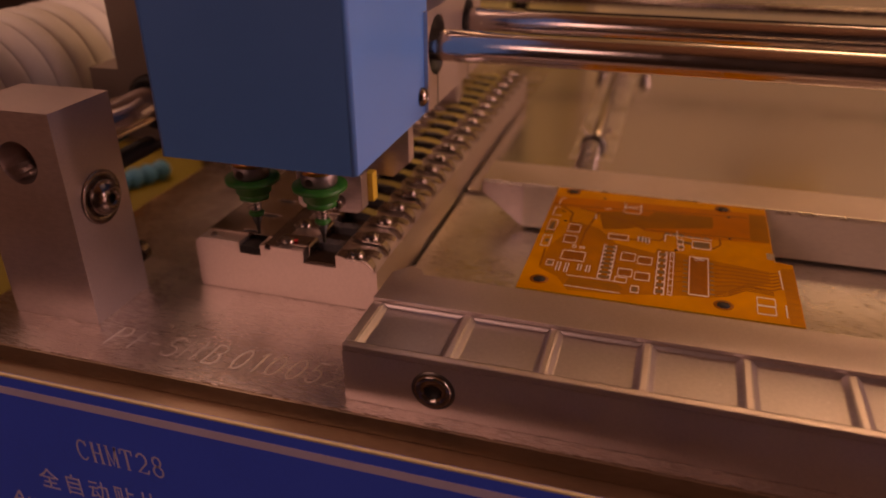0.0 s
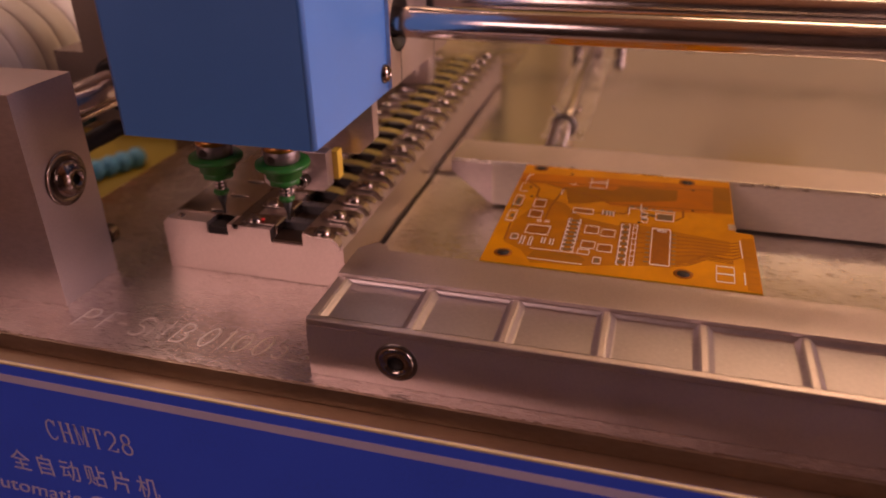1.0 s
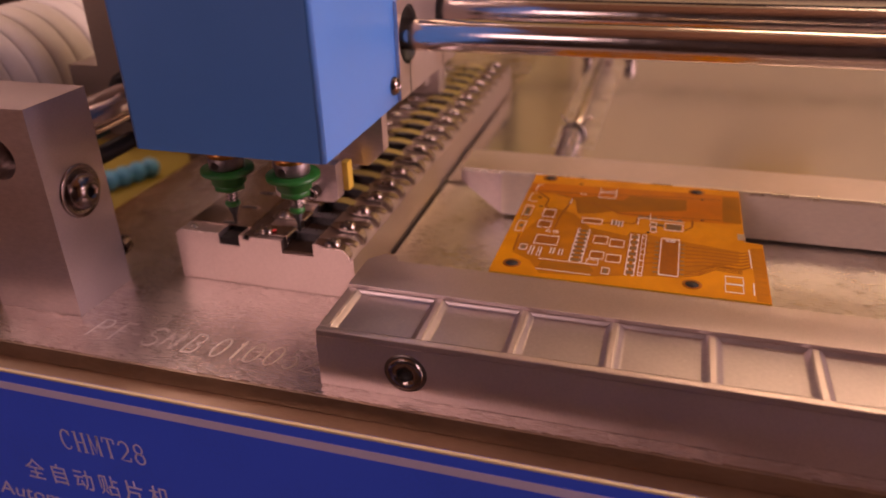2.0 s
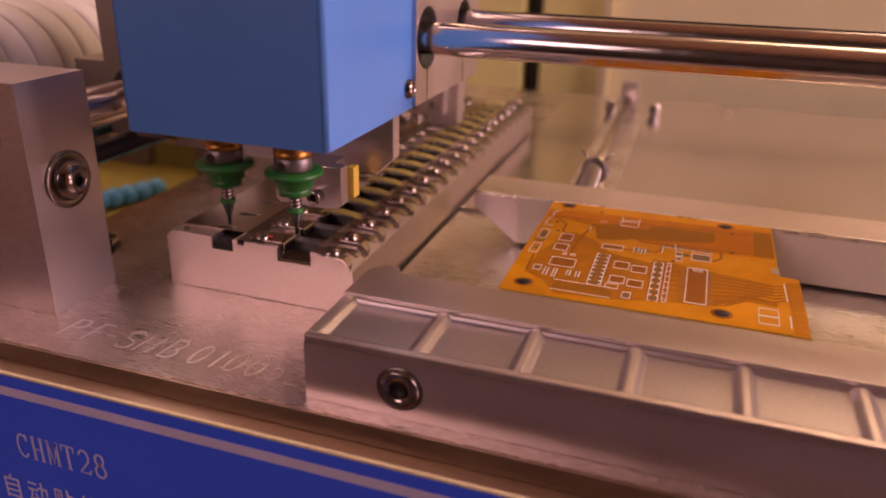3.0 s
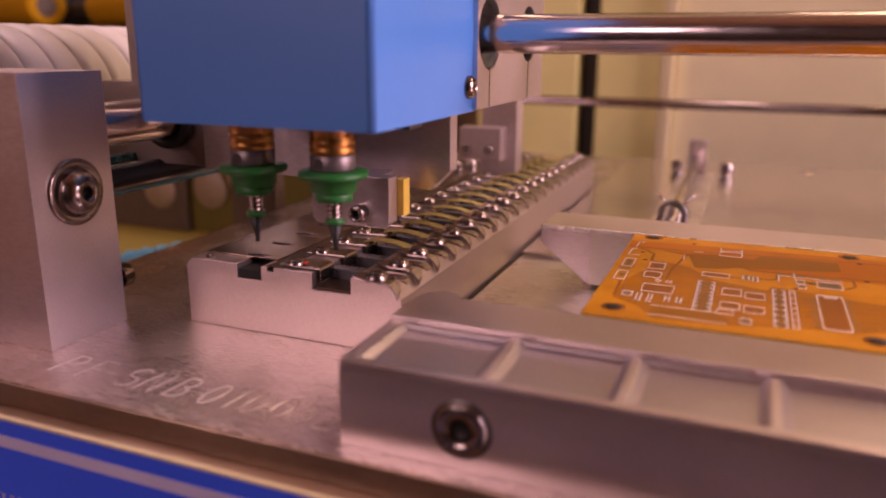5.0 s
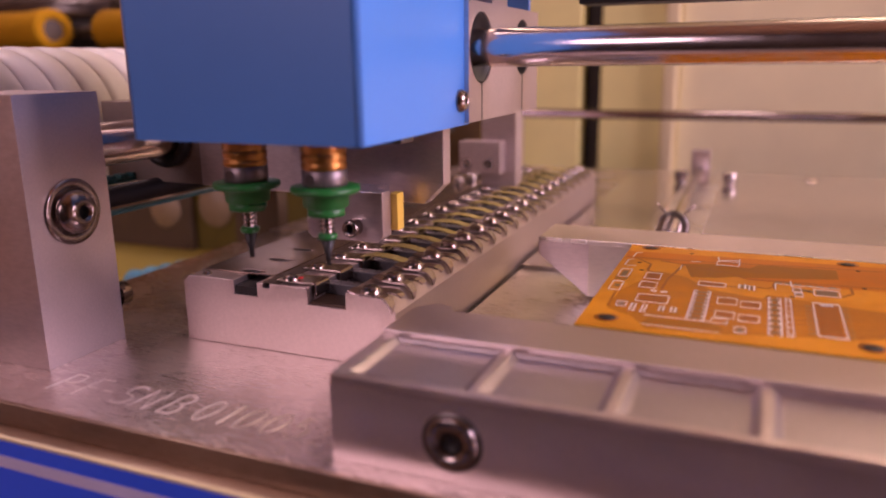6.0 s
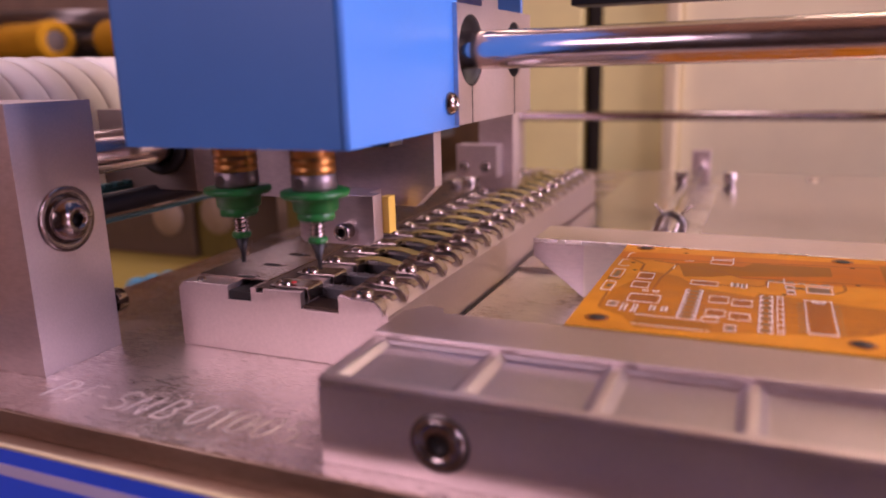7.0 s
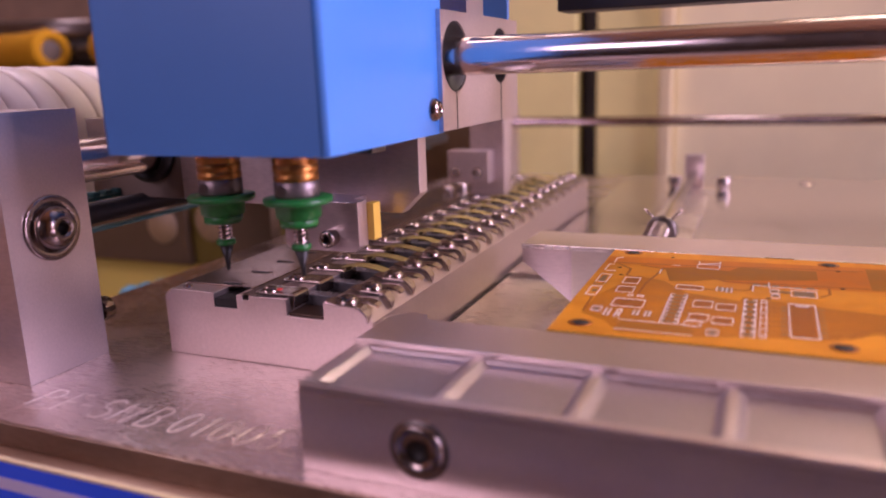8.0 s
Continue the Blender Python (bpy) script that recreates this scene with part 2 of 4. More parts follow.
def sweep(bm, points, r, n=8):
    """A round wire along points."""
    rings = []
    for k, p in enumerate(points):
        p = Vector(p)
        way = (Vector(points[min(k + 1, len(points) - 1)]) - Vector(points[max(k - 1, 0)])).normalized()
        side = way.cross(Vector((0.31, 0.22, 0.92))).normalized()
        up = way.cross(side)
        rings.append([bm.verts.new(p + r * (math.cos(2 * math.pi * j / n) * side + math.sin(2 * math.pi * j / n) * up)) for j in range(n)])
    for one, two in zip(rings, rings[1:]):
        for j in range(n):
            f = bm.faces.new((one[j], one[(j + 1) % n], two[(j + 1) % n], two[j]))
            f.smooth = True
    bm.faces.new(rings[0][::-1]), bm.faces.new(rings[-1])
    return bm


def thing(name, base, label, category, group="", kind=""):
    """An empty at a thing's base, which its parts hang on."""
    ob = new(name)
    ob.empty_display_size = 0.005
    ob.location = Vector(base) * CM
    return tagged(ob, label, category, group, kind)


def origin(ob):
    place = Vector((0, 0, 0))
    while ob:
        place += ob.location
        ob = ob.parent
    return place


def part(name, bm, mat, parent=None, label="", base=None):
    """Links a bmesh, drawn in centimetres in the world, as one mesh under a thing or part."""
    mesh = bpy.data.meshes.new(name)
    if base is None:
        cos = [v.co for v in bm.verts]
        base = (sum((c.x for c in cos)) / len(cos), sum((c.y for c in cos)) / len(cos), min(c.z for c in cos))
    base = Vector(base) * CM
    for v in bm.verts:
        v.co = v.co * CM - base
    bm.to_mesh(mesh)
    bm.free()
    mesh.materials.append(mat)
    ob = new(name, mesh)
    if parent:
        ob.parent = parent
        ob.location = base - origin(parent)
    else:
        ob.location = base
    if label:
        ob["label"] = label
    return ob


def again(ob, dx, dy, dz=0.0):
    """Another object on the same mesh, shifted, under the same parent, with its own parts."""
    twin = ob.copy()
    scene.collection.objects.link(twin)
    twin.location = ob.location + Vector((dx, dy, dz)) * CM
    for child in ob.children:
        c = child.copy()
        scene.collection.objects.link(c)
        c.parent = twin
    return twin


def text_mesh(words, size, depth, lean, bevel, thin):
    curve = bpy.data.curves.new("lettering", "FONT")
    curve.body, curve.size, curve.extrude, curve.shear = words, size * CM / 0.69, depth * CM / 2, lean
    curve.bevel_depth, curve.offset, curve.resolution_u = bevel * CM, -thin * CM, 4
    temp = new("lettering", curve)
    bpy.context.view_layer.update()
    mesh = bpy.data.meshes.new_from_object(temp.evaluated_get(bpy.context.evaluated_depsgraph_get()))
    bpy.data.objects.remove(temp)
    return mesh


def lettering(name, words, place, size, mat, parent, lean=0.0, turn=(90, 0, 0), depth=0.01, stretch=1.0, pitch=0.0, bevel=0.0, thin=0.0):
    """Words in the built-in font, a mesh part for each letter; size is the height of a capital in centimetres."""
    turned = Euler([radians(v) for v in turn]).to_matrix().to_4x4()
    bar = max(v.co.x for v in text_mesh("|", size, depth, 0, 0, 0).vertices)
    for k, letter in enumerate(words):
        if letter == " ":
            continue
        step = pitch * k * CM if pitch else (max(v.co.x for v in text_mesh(words[:k] + "|", size, depth, 0, 0, 0).vertices) - bar) * stretch
        mesh = text_mesh(letter, size, depth, lean, bevel, thin)
        mesh.transform(turned @ Matrix.Translation((step, 0, 0)) @ Matrix.Diagonal((stretch, 1, 1, 1)))
        mesh.materials.clear()
        mesh.materials.append(mat)
        ob = new(name, mesh)
        ob.parent = parent
        ob.location = Vector(place) * CM - origin(parent)


def socket_screw(parent, place, axis, head, washer=0.0, name="screw", sign=1, deep=0.5, dome=False):
    """A screw head with a hexagon socket, and a washer under it, on a face that looks along an axis."""
    x, y, z = place
    hole = 0.34 if dome else 0.5
    p = [(0.0, deep * 0.35), (head * (hole - 0.03), deep * 0.35), (head * hole, deep)]
    p = [(r, h * 1.0) for r, h in p]
    if dome:
        rim = [(head * 0.55, deep * 0.98), (head * 0.8, deep * 0.75), (head, deep * 0.3), (head, 0.0)]
    else:
        rim = [(head * 0.9, deep), (head, deep * 0.86), (head, 0.0)]
    bm = bmesh.new()
    lift = 0.09 * washer if washer else 0.0
    lathe(bm, [(r, sign * (h + lift)) for r, h in p + rim], place, axis, 30)
    bmesh.ops.recalc_face_normals(bm, faces=bm.faces)
    ob = part(name, bm, STEEL, parent)
    if washer:
        bm = lathe(bmesh.new(), [(head * 0.9, 0.0), (head * 0.9, sign * lift), (washer * 0.95, sign * lift), (washer, sign * lift * 0.7), (washer, 0.0)], place, axis, 36)
        bmesh.ops.recalc_face_normals(bm, faces=bm.faces)
        part("washer", bm, STEEL, ob)
    bm = bmesh.new()
    lathe(bm, [(0.0, sign * (deep * 0.36 + lift)), (head * (hole - 0.05), sign * (deep * 0.36 + lift)), (head * (hole - 0.05), sign * (deep * 0.9 + lift))], place, axis, 6)
    part("socket", bm, VOID, ob)
    return ob


# ---- room ----
def wall(name, x0, x1, y0, y1, z0, z1, mat, label, category):
    ob = part(name, box(bmesh.new(), x0, x1, y0, y1, z0, z1), mat)
    return tagged(ob, label, category, "", "structure")


wall("floor", -160, 160, -160, 52, -95, -90, DARKROOM, "dark floor of a dim workshop", "floor")
wall("ceiling", -160, 160, -160, 52, 160, 165, ROOMWALL, "plain painted ceiling of a dim workshop", "ceiling")
wall("wall_south", -160, 160, -165, -160, -90, 160, DARKROOM, "dim plain painted wall", "wall")
wall("wall_east", 160, 165, -160, 52, -90, 160, ROOMWALL, "dim plain painted wall", "wall")
wall("wall_west", -165, -160, -160, 52, -90, 160, ROOMWALL, "dim plain painted wall", "wall")
wall("wall_north", -160, 160, 50, 52, -90, 160, WALLPINK, "beige painted wall behind the machine", "wall")
wall("table", -70, 70, -4, 49, -16, -13, DARKROOM, "dark workbench top under the machine", "workbench")

cupboard = thing("cupboard", (0, 44, -13), "cream painted cupboard doors with a dark gap between them", "cupboard")
part("side_panel", box(bmesh.new(), -15.2, -9.6, 43.6, 49, -13, 60, 0.15), WALLCREAM, cupboard)
part("gap_strip", box(bmesh.new(), -9.6, -8.6, 44.6, 49, -13, 60), GAPDARK, cupboard, "dark recessed gap")
part("door", box(bmesh.new(), -8.6, -5.4, 43.6, 49, -13, 60, 0.15), WALLCREAM, cupboard)
part("trim", box(bmesh.new(), -5.4, -4.7, 43.2, 49, -13, 60, 0.15), CREAM, cupboard, "pale raised trim strip")
part("door", box(bmesh.new(), -4.7, 30, 43.8, 49, -13, 60, 0.15), WALLPINK, cupboard, "wide beige door")
# Unseen strip, added only to give the back plate its golden reflection.
part("panel", box(bmesh.new(), 4.3, 7.9, 43.3, 43.8, 8.5, 60, 0.1), GOLD, cupboard, "added golden strip above view, reflected in the back plate")
tagged(part("backboard", box(bmesh.new(), -70, -15.2, 46, 49, -13, 60), material("brown_board", (0.20, 0.13, 0.08), 0.7, 0, 0.2, 30)), "brown board behind the tool shelf", "board", "", "structure")


# ---- machine bed ----
bed = thing("machine_bed", (0, 20, -13), "brushed aluminium machine bed with a blue printed front panel", "machine bed")
part("bed_plate", box(bmesh.new(), -12.6, 24, 9.18, 34, -1.0, 0.0), PLATE, bed)
part("front_ledge", box(bmesh.new(), -30, 24, 8.52, 9.6, -1.4, -0.34), LEDGE, bed)
part("front_edge", box(bmesh.new(), -12.6, 24, 9.13, 9.178, -0.338, -0.012, 0.008), LEDGE, bed, "brownish front edge of the bed")
part("inner_floor", box(bmesh.new(), -5.18, 24, 11.6, 17.95, 0.004, 0.012), POLISHED, bed, "shiny milled floor under the circuit board")
part("back_plate", box(bmesh.new(), -5.1, 24, 17.95, 33.5, 0.004, 0.12, 0.02), MIRRORPLATE, bed)
part("side_skirt", box(bmesh.new(), -12.6, -12.2, 9.6, 34, -12.9, -1.0), DARKALU, bed)
panel = part("front_panel", box(bmesh.new(), -30, 24, 8.40, 8.50, -12.9, -0.03), FRONTBLUE, bed, "deep blue printed sheet front panel")
part("panel_liner", box(bmesh.new(), -30, 24, 8.502, 8.518, -0.36, -0.05), DARKALU, bed, "bare grey back of the front sheet")
part("edge_trim", box(bmesh.new(), -30, 24, 8.395, 8.455, -0.03, 0.012, 0.01), CREAM, bed, "pale bare sheet edge")
part("stripe", box(bmesh.new(), -30, 24, 8.394, 8.40, -0.40, -0.24), PRINT, panel, "pale lilac printed stripe")

def bow(cx, cy, rx, ry, start, end, steps=9):
    return [(cx + rx * math.cos(radians(start + (end - start) * k / steps)), cy + ry * math.sin(radians(start + (end - start) * k / steps))) for k in range(steps + 1)]


# each letter in a unit square: strokes of points with a weight
HAND = {
    "P": [([(0.1, 0), (0.1, 1), (0.55, 1)] + bow(0.55, 0.76, 0.35, 0.24, 90, -90) + [(0.1, 0.52)], 1)],
    "F": [([(0.1, 0), (0.1, 1), (0.8, 1)], 1), ([(0.1, 0.5), (0.65, 0.5)], 1)],
    "-": [([(0.05, 0.48), (0.75, 0.48)], 1)],
    "S": [(bow(0.45, 0.75, 0.40, 0.25, 20, 270) + bow(0.45, 0.25, 0.40, 0.25, 90, -160), 1)],
    "N": [([(0.05, 0), (0.05, 1), (0.85, 0), (0.85, 1)], 1)],
    ":": [([(0.3, 0.25), (0.34, 0.32)], 1.3), ([(0.3, 0.68), (0.34, 0.75)], 1.3)],
    "B": [([(0.1, 0), (0.1, 1), (0.5, 1)] + bow(0.5, 0.76, 0.32, 0.24, 90, -90) + bow(0.5, 0.26, 0.38, 0.26, 90, -90) + [(0.1, 0)], 1)],
    "0": [(bow(0.42, 0.5, 0.36, 0.5, 90, 450, 18), 1)],
    "1": [([(0.2, 0.8), (0.45, 1), (0.45, 0)], 1)],
    "5": [([(0.8, 1), (0.2, 1), (0.12, 0.55)] + bow(0.42, 0.32, 0.38, 0.32, 110, -150), 1)],
    "2": [(bow(0.42, 0.72, 0.36, 0.28, 160, -30) + [(0.05, 0), (0.85, 0)], 1)],
}
SERIF = {
    "C": [(bow(0.52, 0.5, 0.40, 0.5, 40, 320, 14), 0.75), ([(0.84, 1.0), (0.84, 0.74)], 0.6)],
    "H": [([(0.2, 0), (0.2, 1)], 1), ([(0.8, 0), (0.8, 1)], 1), ([(0.2, 0.5), (0.8, 0.5)], 0.6)] + [([(x - 0.15, z), (x + 0.15, z)], 0.5) for x in (0.2, 0.8) for z in (0.0, 1.0)],
    "M": [([(0.16, 0), (0.16, 1)], 0.7), ([(0.84, 0), (0.84, 1)], 1), ([(0.16, 1), (0.5, 0.05), (0.84, 1)], 0.8)] + [([(x - 0.12, z), (x + 0.12, z)], 0.5) for x in (0.16, 0.84) for z in (0.0, 1.0)],
    "T": [([(0.5, 0), (0.5, 1)], 1), ([(0.06, 1), (0.94, 1)], 0.6), ([(0.35, 0), (0.65, 0)], 0.5), ([(0.07, 1), (0.05, 0.76)], 0.6), ([(0.93, 1), (0.95, 0.76)], 0.6)],
    "2": [(bow(0.5, 0.70, 0.36, 0.30, 165, -35) + [(0.12, 0.03), (0.88, 0.03), (0.92, 0.2)], 0.85)],
    "8": [(bow(0.5, 0.76, 0.30, 0.24, -90, 270, 16), 0.8), (bow(0.5, 0.26, 0.36, 0.26, 90, 450, 16), 0.8)],
}


def stroke_letter(name, letter, place, wide, high, weight, mat, parent, flat=False, lean=0.0):
    """A letter drawn in strokes: flat print on the front panel, or a cut line on the bed."""
    bm = bmesh.new()
    for points, heavy in letter:
        path = [((u + lean * v) * wide, v * high) for u, v in points]
        half = weight * heavy / 2
        rows = []
        for k, (u, v) in enumerate(path):
            a, b = path[max(k - 1, 0)], path[min(k + 1, len(path) - 1)]
            d = math.hypot(b[0] - a[0], b[1] - a[1]) or 1
            n = (-(b[1] - a[1]) / d * half, (b[0] - a[0]) / d * half)
            if flat:
                spots = [(u + n[0], 0.0, v + n[1]), (u - n[0], 0.0, v - n[1]), (u - n[0], -0.004, v - n[1]), (u + n[0], -0.004, v + n[1])]
            else:
                spots = [(u + n[0], v + n[1], 0.0), (u + n[0] * 0.4, v + n[1] * 0.4, half * 0.5), (u - n[0] * 0.4, v - n[1] * 0.4, half * 0.5), (u - n[0], v - n[1], 0.0)]
            rows.append([bm.verts.new(Vector(place) + Vector(q)) for q in spots])
        for one, two in zip(rows, rows[1:]):
            for k in range(4):
                bm.faces.new((one[k], one[(k + 1) % 4], two[(k + 1) % 4], two[k]))
        bm.faces.new(rows[0]), bm.faces.new(rows[-1][::-1])
    bmesh.ops.recalc_face_normals(bm, faces=bm.faces)
    return part(name, bm, mat, parent)


for k, letter in enumerate("CHMT28"):
    stroke_letter("model_letter", SERIF[letter], (-9.40 + 0.297 * k, 8.399, -1.52), 0.255, 0.43, 0.042, PRINT, panel, True)
lettering("chinese_letter", "全自动贴片机", (-10.45, 8.398, -2.42), 0.36, PRINT, panel, 0.0, (90, 0, 0), 0.006, 0.84, 0.53)
lettering("english_letter", "Automatic Ch", (-11.3, 8.398, -3.05), 0.32, PRINT, panel, 0.2, (90, 0, 0), 0.006, 1.1)
for letter, x, wide in (("P", -9.56, 0.30), ("F", -9.08, 0.30), ("-", -8.74, 0.22), ("S", -8.42, 0.32), ("N", -8.04, 0.30), (":", -7.82, 0.20), ("B", -7.58, 0.30), ("0", -7.06, 0.30), ("1", -6.70, 0.26), ("0", -6.42, 0.32), ("0", -6.04, 0.32), ("5", -5.66, 0.28), ("2", -5.30, 0.30)):
    stroke_letter("engraved_letter", HAND[letter], (x, 9.65, 0.001), wide, 0.55, 0.038, ENGRAVED, bed, False, 0.22)
part("seam_line", box(bmesh.new(), -5.19, -5.12, 13.9, 24.2, 0.004, 0.02), VOID, bed, "black gap beside the feeder block")


# ---- tray strip in front of the board ----
tray = thing("component_tray", (2, 10.7, 0), "satin aluminium strip with a row of milled square pockets", "tray")
bm = prism(bmesh.new(), [(-4.77, 9.43), (14, 9.43), (14, 11.735), (-4.20, 11.735), (-4.30, 11.92), (-4.52, 11.98), (-4.77, 11.70)], "z", 0.004, 0.93)
part("body", bm, SATIN, tray)
part("front_rim", box(bmesh.new(), -4.77, 14, 9.43, 9.56, 0.93, 1.05, 0.03, 3), SATIN, tray)
part("back_land", prism(bmesh.new(), [(-4.77, 10.77), (14, 10.77), (14, 11.735), (-4.20, 11.735), (-4.30, 11.92), (-4.52, 11.98), (-4.77, 11.70)], "z", 0.93, 1.11, 0.010), SATIN, tray)
part("end_rib", box(bmesh.new(), -4.77, -4.60, 9.56, 10.77, 0.93, 1.05, 0.02), SATIN, tray)


def pocket_bowl(x0, x1, y0, y1, top, deep, side, end):
    """A milled pocket: soft sloping sides run down to a flat floor."""
    bm = bmesh.new()
    loops = []
    for k in range(7):
        f = k / 6
        z = top - deep * (0.5 - 0.5 * math.cos(math.pi * f))
        a, b = side * f, end * f
        loops.append([bm.verts.new(q) for q in ((x0 + a, y0 + b, z), (x1 - a, y0 + b, z), (x1 - a, y1 - b, z), (x0 + a, y1 - b, z))])
    for one, two in zip(loops, loops[1:]):
        for k in range(4):
            bm.faces.new((one[k], one[(k + 1) % 4], two[(k + 1) % 4], two[k]))
    bm.faces.new(loops[-1])
    bmesh.ops.recalc_face_normals(bm, faces=bm.faces)
    if bm.faces[-1].normal.z < 0:
        bmesh.ops.reverse_faces(bm, faces=bm.faces)
    return bm


pocket = part("pocket", pocket_bowl(-4.60, -3.17, 9.56, 10.77, 1.045, 0.072, 0.12, 0.07), POCKET, tray, "faintly scratched milled pocket")
rib = part("rib", box(bmesh.new(), -3.17, -3.085, 9.56, 10.77, 0.93, 1.047, 0.006), SATIN, tray)
for k in range(1, 12):
    again(rib, 1.415 * k, 0)
pocket = part("pocket", pocket_bowl(-3.085, -1.755, 9.56, 10.77, 1.045, 0.072, 0.12, 0.07), POCKET, tray, "faintly scratched milled pocket")
for k in range(1, 12):
    again(pocket, 1.415 * k, 0)
part("counterbore", lathe(bmesh.new(), [(0.28, -0.004), (0.345, -0.004), (0.345, 0.0)], (-3.31, 9.43, 0.48), "y", 36), DARKSTEEL, tray)
socket_screw(tray, (-3.31, 9.43, 0.48), "y", 0.29, 0.0, "screw", -1, 0.06)

# ---- rear board clamp ----
clamp = thing("board_clamp", (2, 16.9, 0), "pale aluminium clamp rail behind the circuit board", "clamp rail")
bm = prism(bmesh.new(), [(-4.28, 0.82), (-3.35, 0.08), (14, 0.08), (14, 1.15), (-4.28, 1.15)], "y", 16.28, 17.5, 0.012)
part("rail", bm, BRUSHED, clamp)
# Paler skin on the rail carries the light thrown up by the floor.
part("front_face", box(bmesh.new(), -3.33, 14, 16.270, 16.279, 0.09, 1.069), RAILALU, clamp, "smooth front face, paled for light off the floor")
part("lip", box(bmesh.new(), -4.28, 14, 16.262, 16.30, 1.07, 1.155, 0.012), POLISHED, clamp, "bright worn front lip")
part("foot", box(bmesh.new(), -2.0, 14, 17.1, 17.45, 0.012, 0.08), DARKALU, clamp)

# ---- circuit board ----
board = thing("circuit_board", (-0.3, 14, 1.05), "bare orange circuit board with white printed outlines, held in the clamp", "circuit board")
outline = [(-2.56, 11.74), (2.02, 11.74), (2.02, 13.84), (1.72, 13.88), (1.72, 16.4), (-2.54, 16.4)]
holes = [(-2.22, 12.11, 0.11), (0.81, 12.08, 0.11), (-2.19, 16.12, 0.11), (0.88, 16.02, 0.11)]
part("laminate", prism(bmesh.new(), outline, "z", 1.066, 1.130), BOARDEDGE, board, "yellowish fibre board edge")
part("solder_mask", prism(bmesh.new(), [(x * 0.9995, y) for x, y in outline], "z", 1.130, 1.136), MASK, board, "glossy orange solder mask")
for x, y, r in holes:
    o = part("mounting_hole", lathe(bmesh.new(), [(0.0, 0.0015), (r, 0.0015), (r, 0.0)], (x, y, 1.136), "z", 28), VOID, board)
    part("ring", lathe(bmesh.new(), [(r, 0.003), (r + 0.05, 0.003), (r + 0.05, 0.0)], (x, y, 1.136), "z", 28), TRACE, o)
for x, y in ((-1.5, 15.93), (0.01, 13.87), (0.99, 15.65), (0.98, 14.64), (-2.24, 15.05), (-2.14, 14.59)):
    part("via", lathe(bmesh.new(), [(0.0, 0.002), (0.035, 0.002), (0.035, 0.0)], (x, y, 1.136), "z", 14), VOID, board)


def film_patch(name, x0, x1, y0, y1, mat, lift):
    return part(name, box(bmesh.new(), x0, x1, y0, y1, 1.136, 1.136 + lift), mat, board)


def silk_box(x0, y0, x1, y1, w=0.011):
    bm = bmesh.new()
    lo, hi = 1.136, 1.1405
    for a, b, c, d in ((x0, x1, y0 - w, y0 + w), (x0, x1, y1 - w, y1 + w), (x0 - w / 2, x0 + w / 2, y0, y1), (x1 - w / 2, x1 + w / 2, y0, y1)):
        box(bm, a, b, c, d, lo, hi)
    return part("silkscreen_outline", bm, SILK, board)


# areas under the mask
def mask_area(points, mat, lift):
    return part("copper_area", prism(bmesh.new(), points, "z", 1.136, 1.136 + lift), mat, board)


mask_area([(-2.51, 15.29), (-2.53, 15.78), (-0.7, 15.89), (1.71, 15.99), (1.68, 14.62), (0.66, 14.52), (-0.58, 14.54), (-0.91, 14.91), (-1.93, 15.29)], MASKRED, 0.0006)
mask_area([(-2.3, 12.52), (-2.27, 13.4), (-1.88, 14.6), (-1.45, 14.4), (-1.07, 13.85), (-0.36, 13.64), (-0.31, 13.84), (-0.06, 13.80), (0.72, 13.62), (1.6, 13.46), (1.59, 13.03), (1.0, 12.66), (0.60, 12.24), (0.18, 12.21), (-0.36, 12.09), (-0.85, 11.95), (-1.7, 11.86), (-1.94, 12.28)], MASKDARK, 0.0007)
mask_area([(-1.38, 14.42), (-1.54, 15.19), (-1.11, 15.35), (-0.57, 15.24), (-0.44, 15.52), (0.68, 15.57), (0.68, 15.03), (-0.59, 14.67), (-0.74, 14.68), (-1.05, 14.5)], MASKOLIVE, 0.0012)
mask_area([(1.35, 14.66), (1.38, 15.9), (1.71, 15.92), (1.69, 14.64)], MASKOLIVE, 0.0012)
mask_area([(-1.78, 12.06), (-1.72, 12.33), (-0.92, 12.33), (-0.80, 12.16), (-0.86, 12.05)], MASKOLIVE, 0.0011)
mask_area([(1.80, 11.78), (1.80, 13.60), (2.015, 13.70), (2.015, 11.76)], MASKDARK, 0.0008)


def copper_trace(points, w, lift=0.0014):
    bm = bmesh.new()
    for (xa, ya), (xb, yb) in zip(points, points[1:]):
        d = math.hypot(xb - xa, yb - ya)
        u, v = -(yb - ya) / d * w / 2, (xb - xa) / d * w / 2
        prism(bm, [(xa + u, ya + v), (xa - u, ya - v), (xb - u, yb - v), (xb + u, yb + v)], "z", 1.136, 1.136 + lift)
    return part("copper_trace", bm, TRACE, board)


for k in range(6):
    copper_trace([(0.69, 13.46 - 0.155 * k), (1.0, 13.44 - 0.13 * k), (1.62, 13.40 - 0.12 * k), (1.76, 13.46 - 0.11 * k)], 0.034)
for k in range(4):
    copper_trace([(0.68, 12.50 - 0.06 * k), (0.90, 12.56 - 0.05 * k), (1.18, 12.86 - 0.06 * k), (1.62, 12.78 - 0.05 * k)], 0.028)
for k in range(5):
    copper_trace([(-1.04, 13.66 - 0.19 * k), (-0.98, 13.60 - 0.19 * k), (-0.95, 13.56 - 0.17 * k)], 0.03)
    copper_trace([(-0.13, 13.5 - 0.22 * k), (0.02, 13.44 - 0.20 * k), (0.15, 13.42 - 0.18 * k)], 0.026)
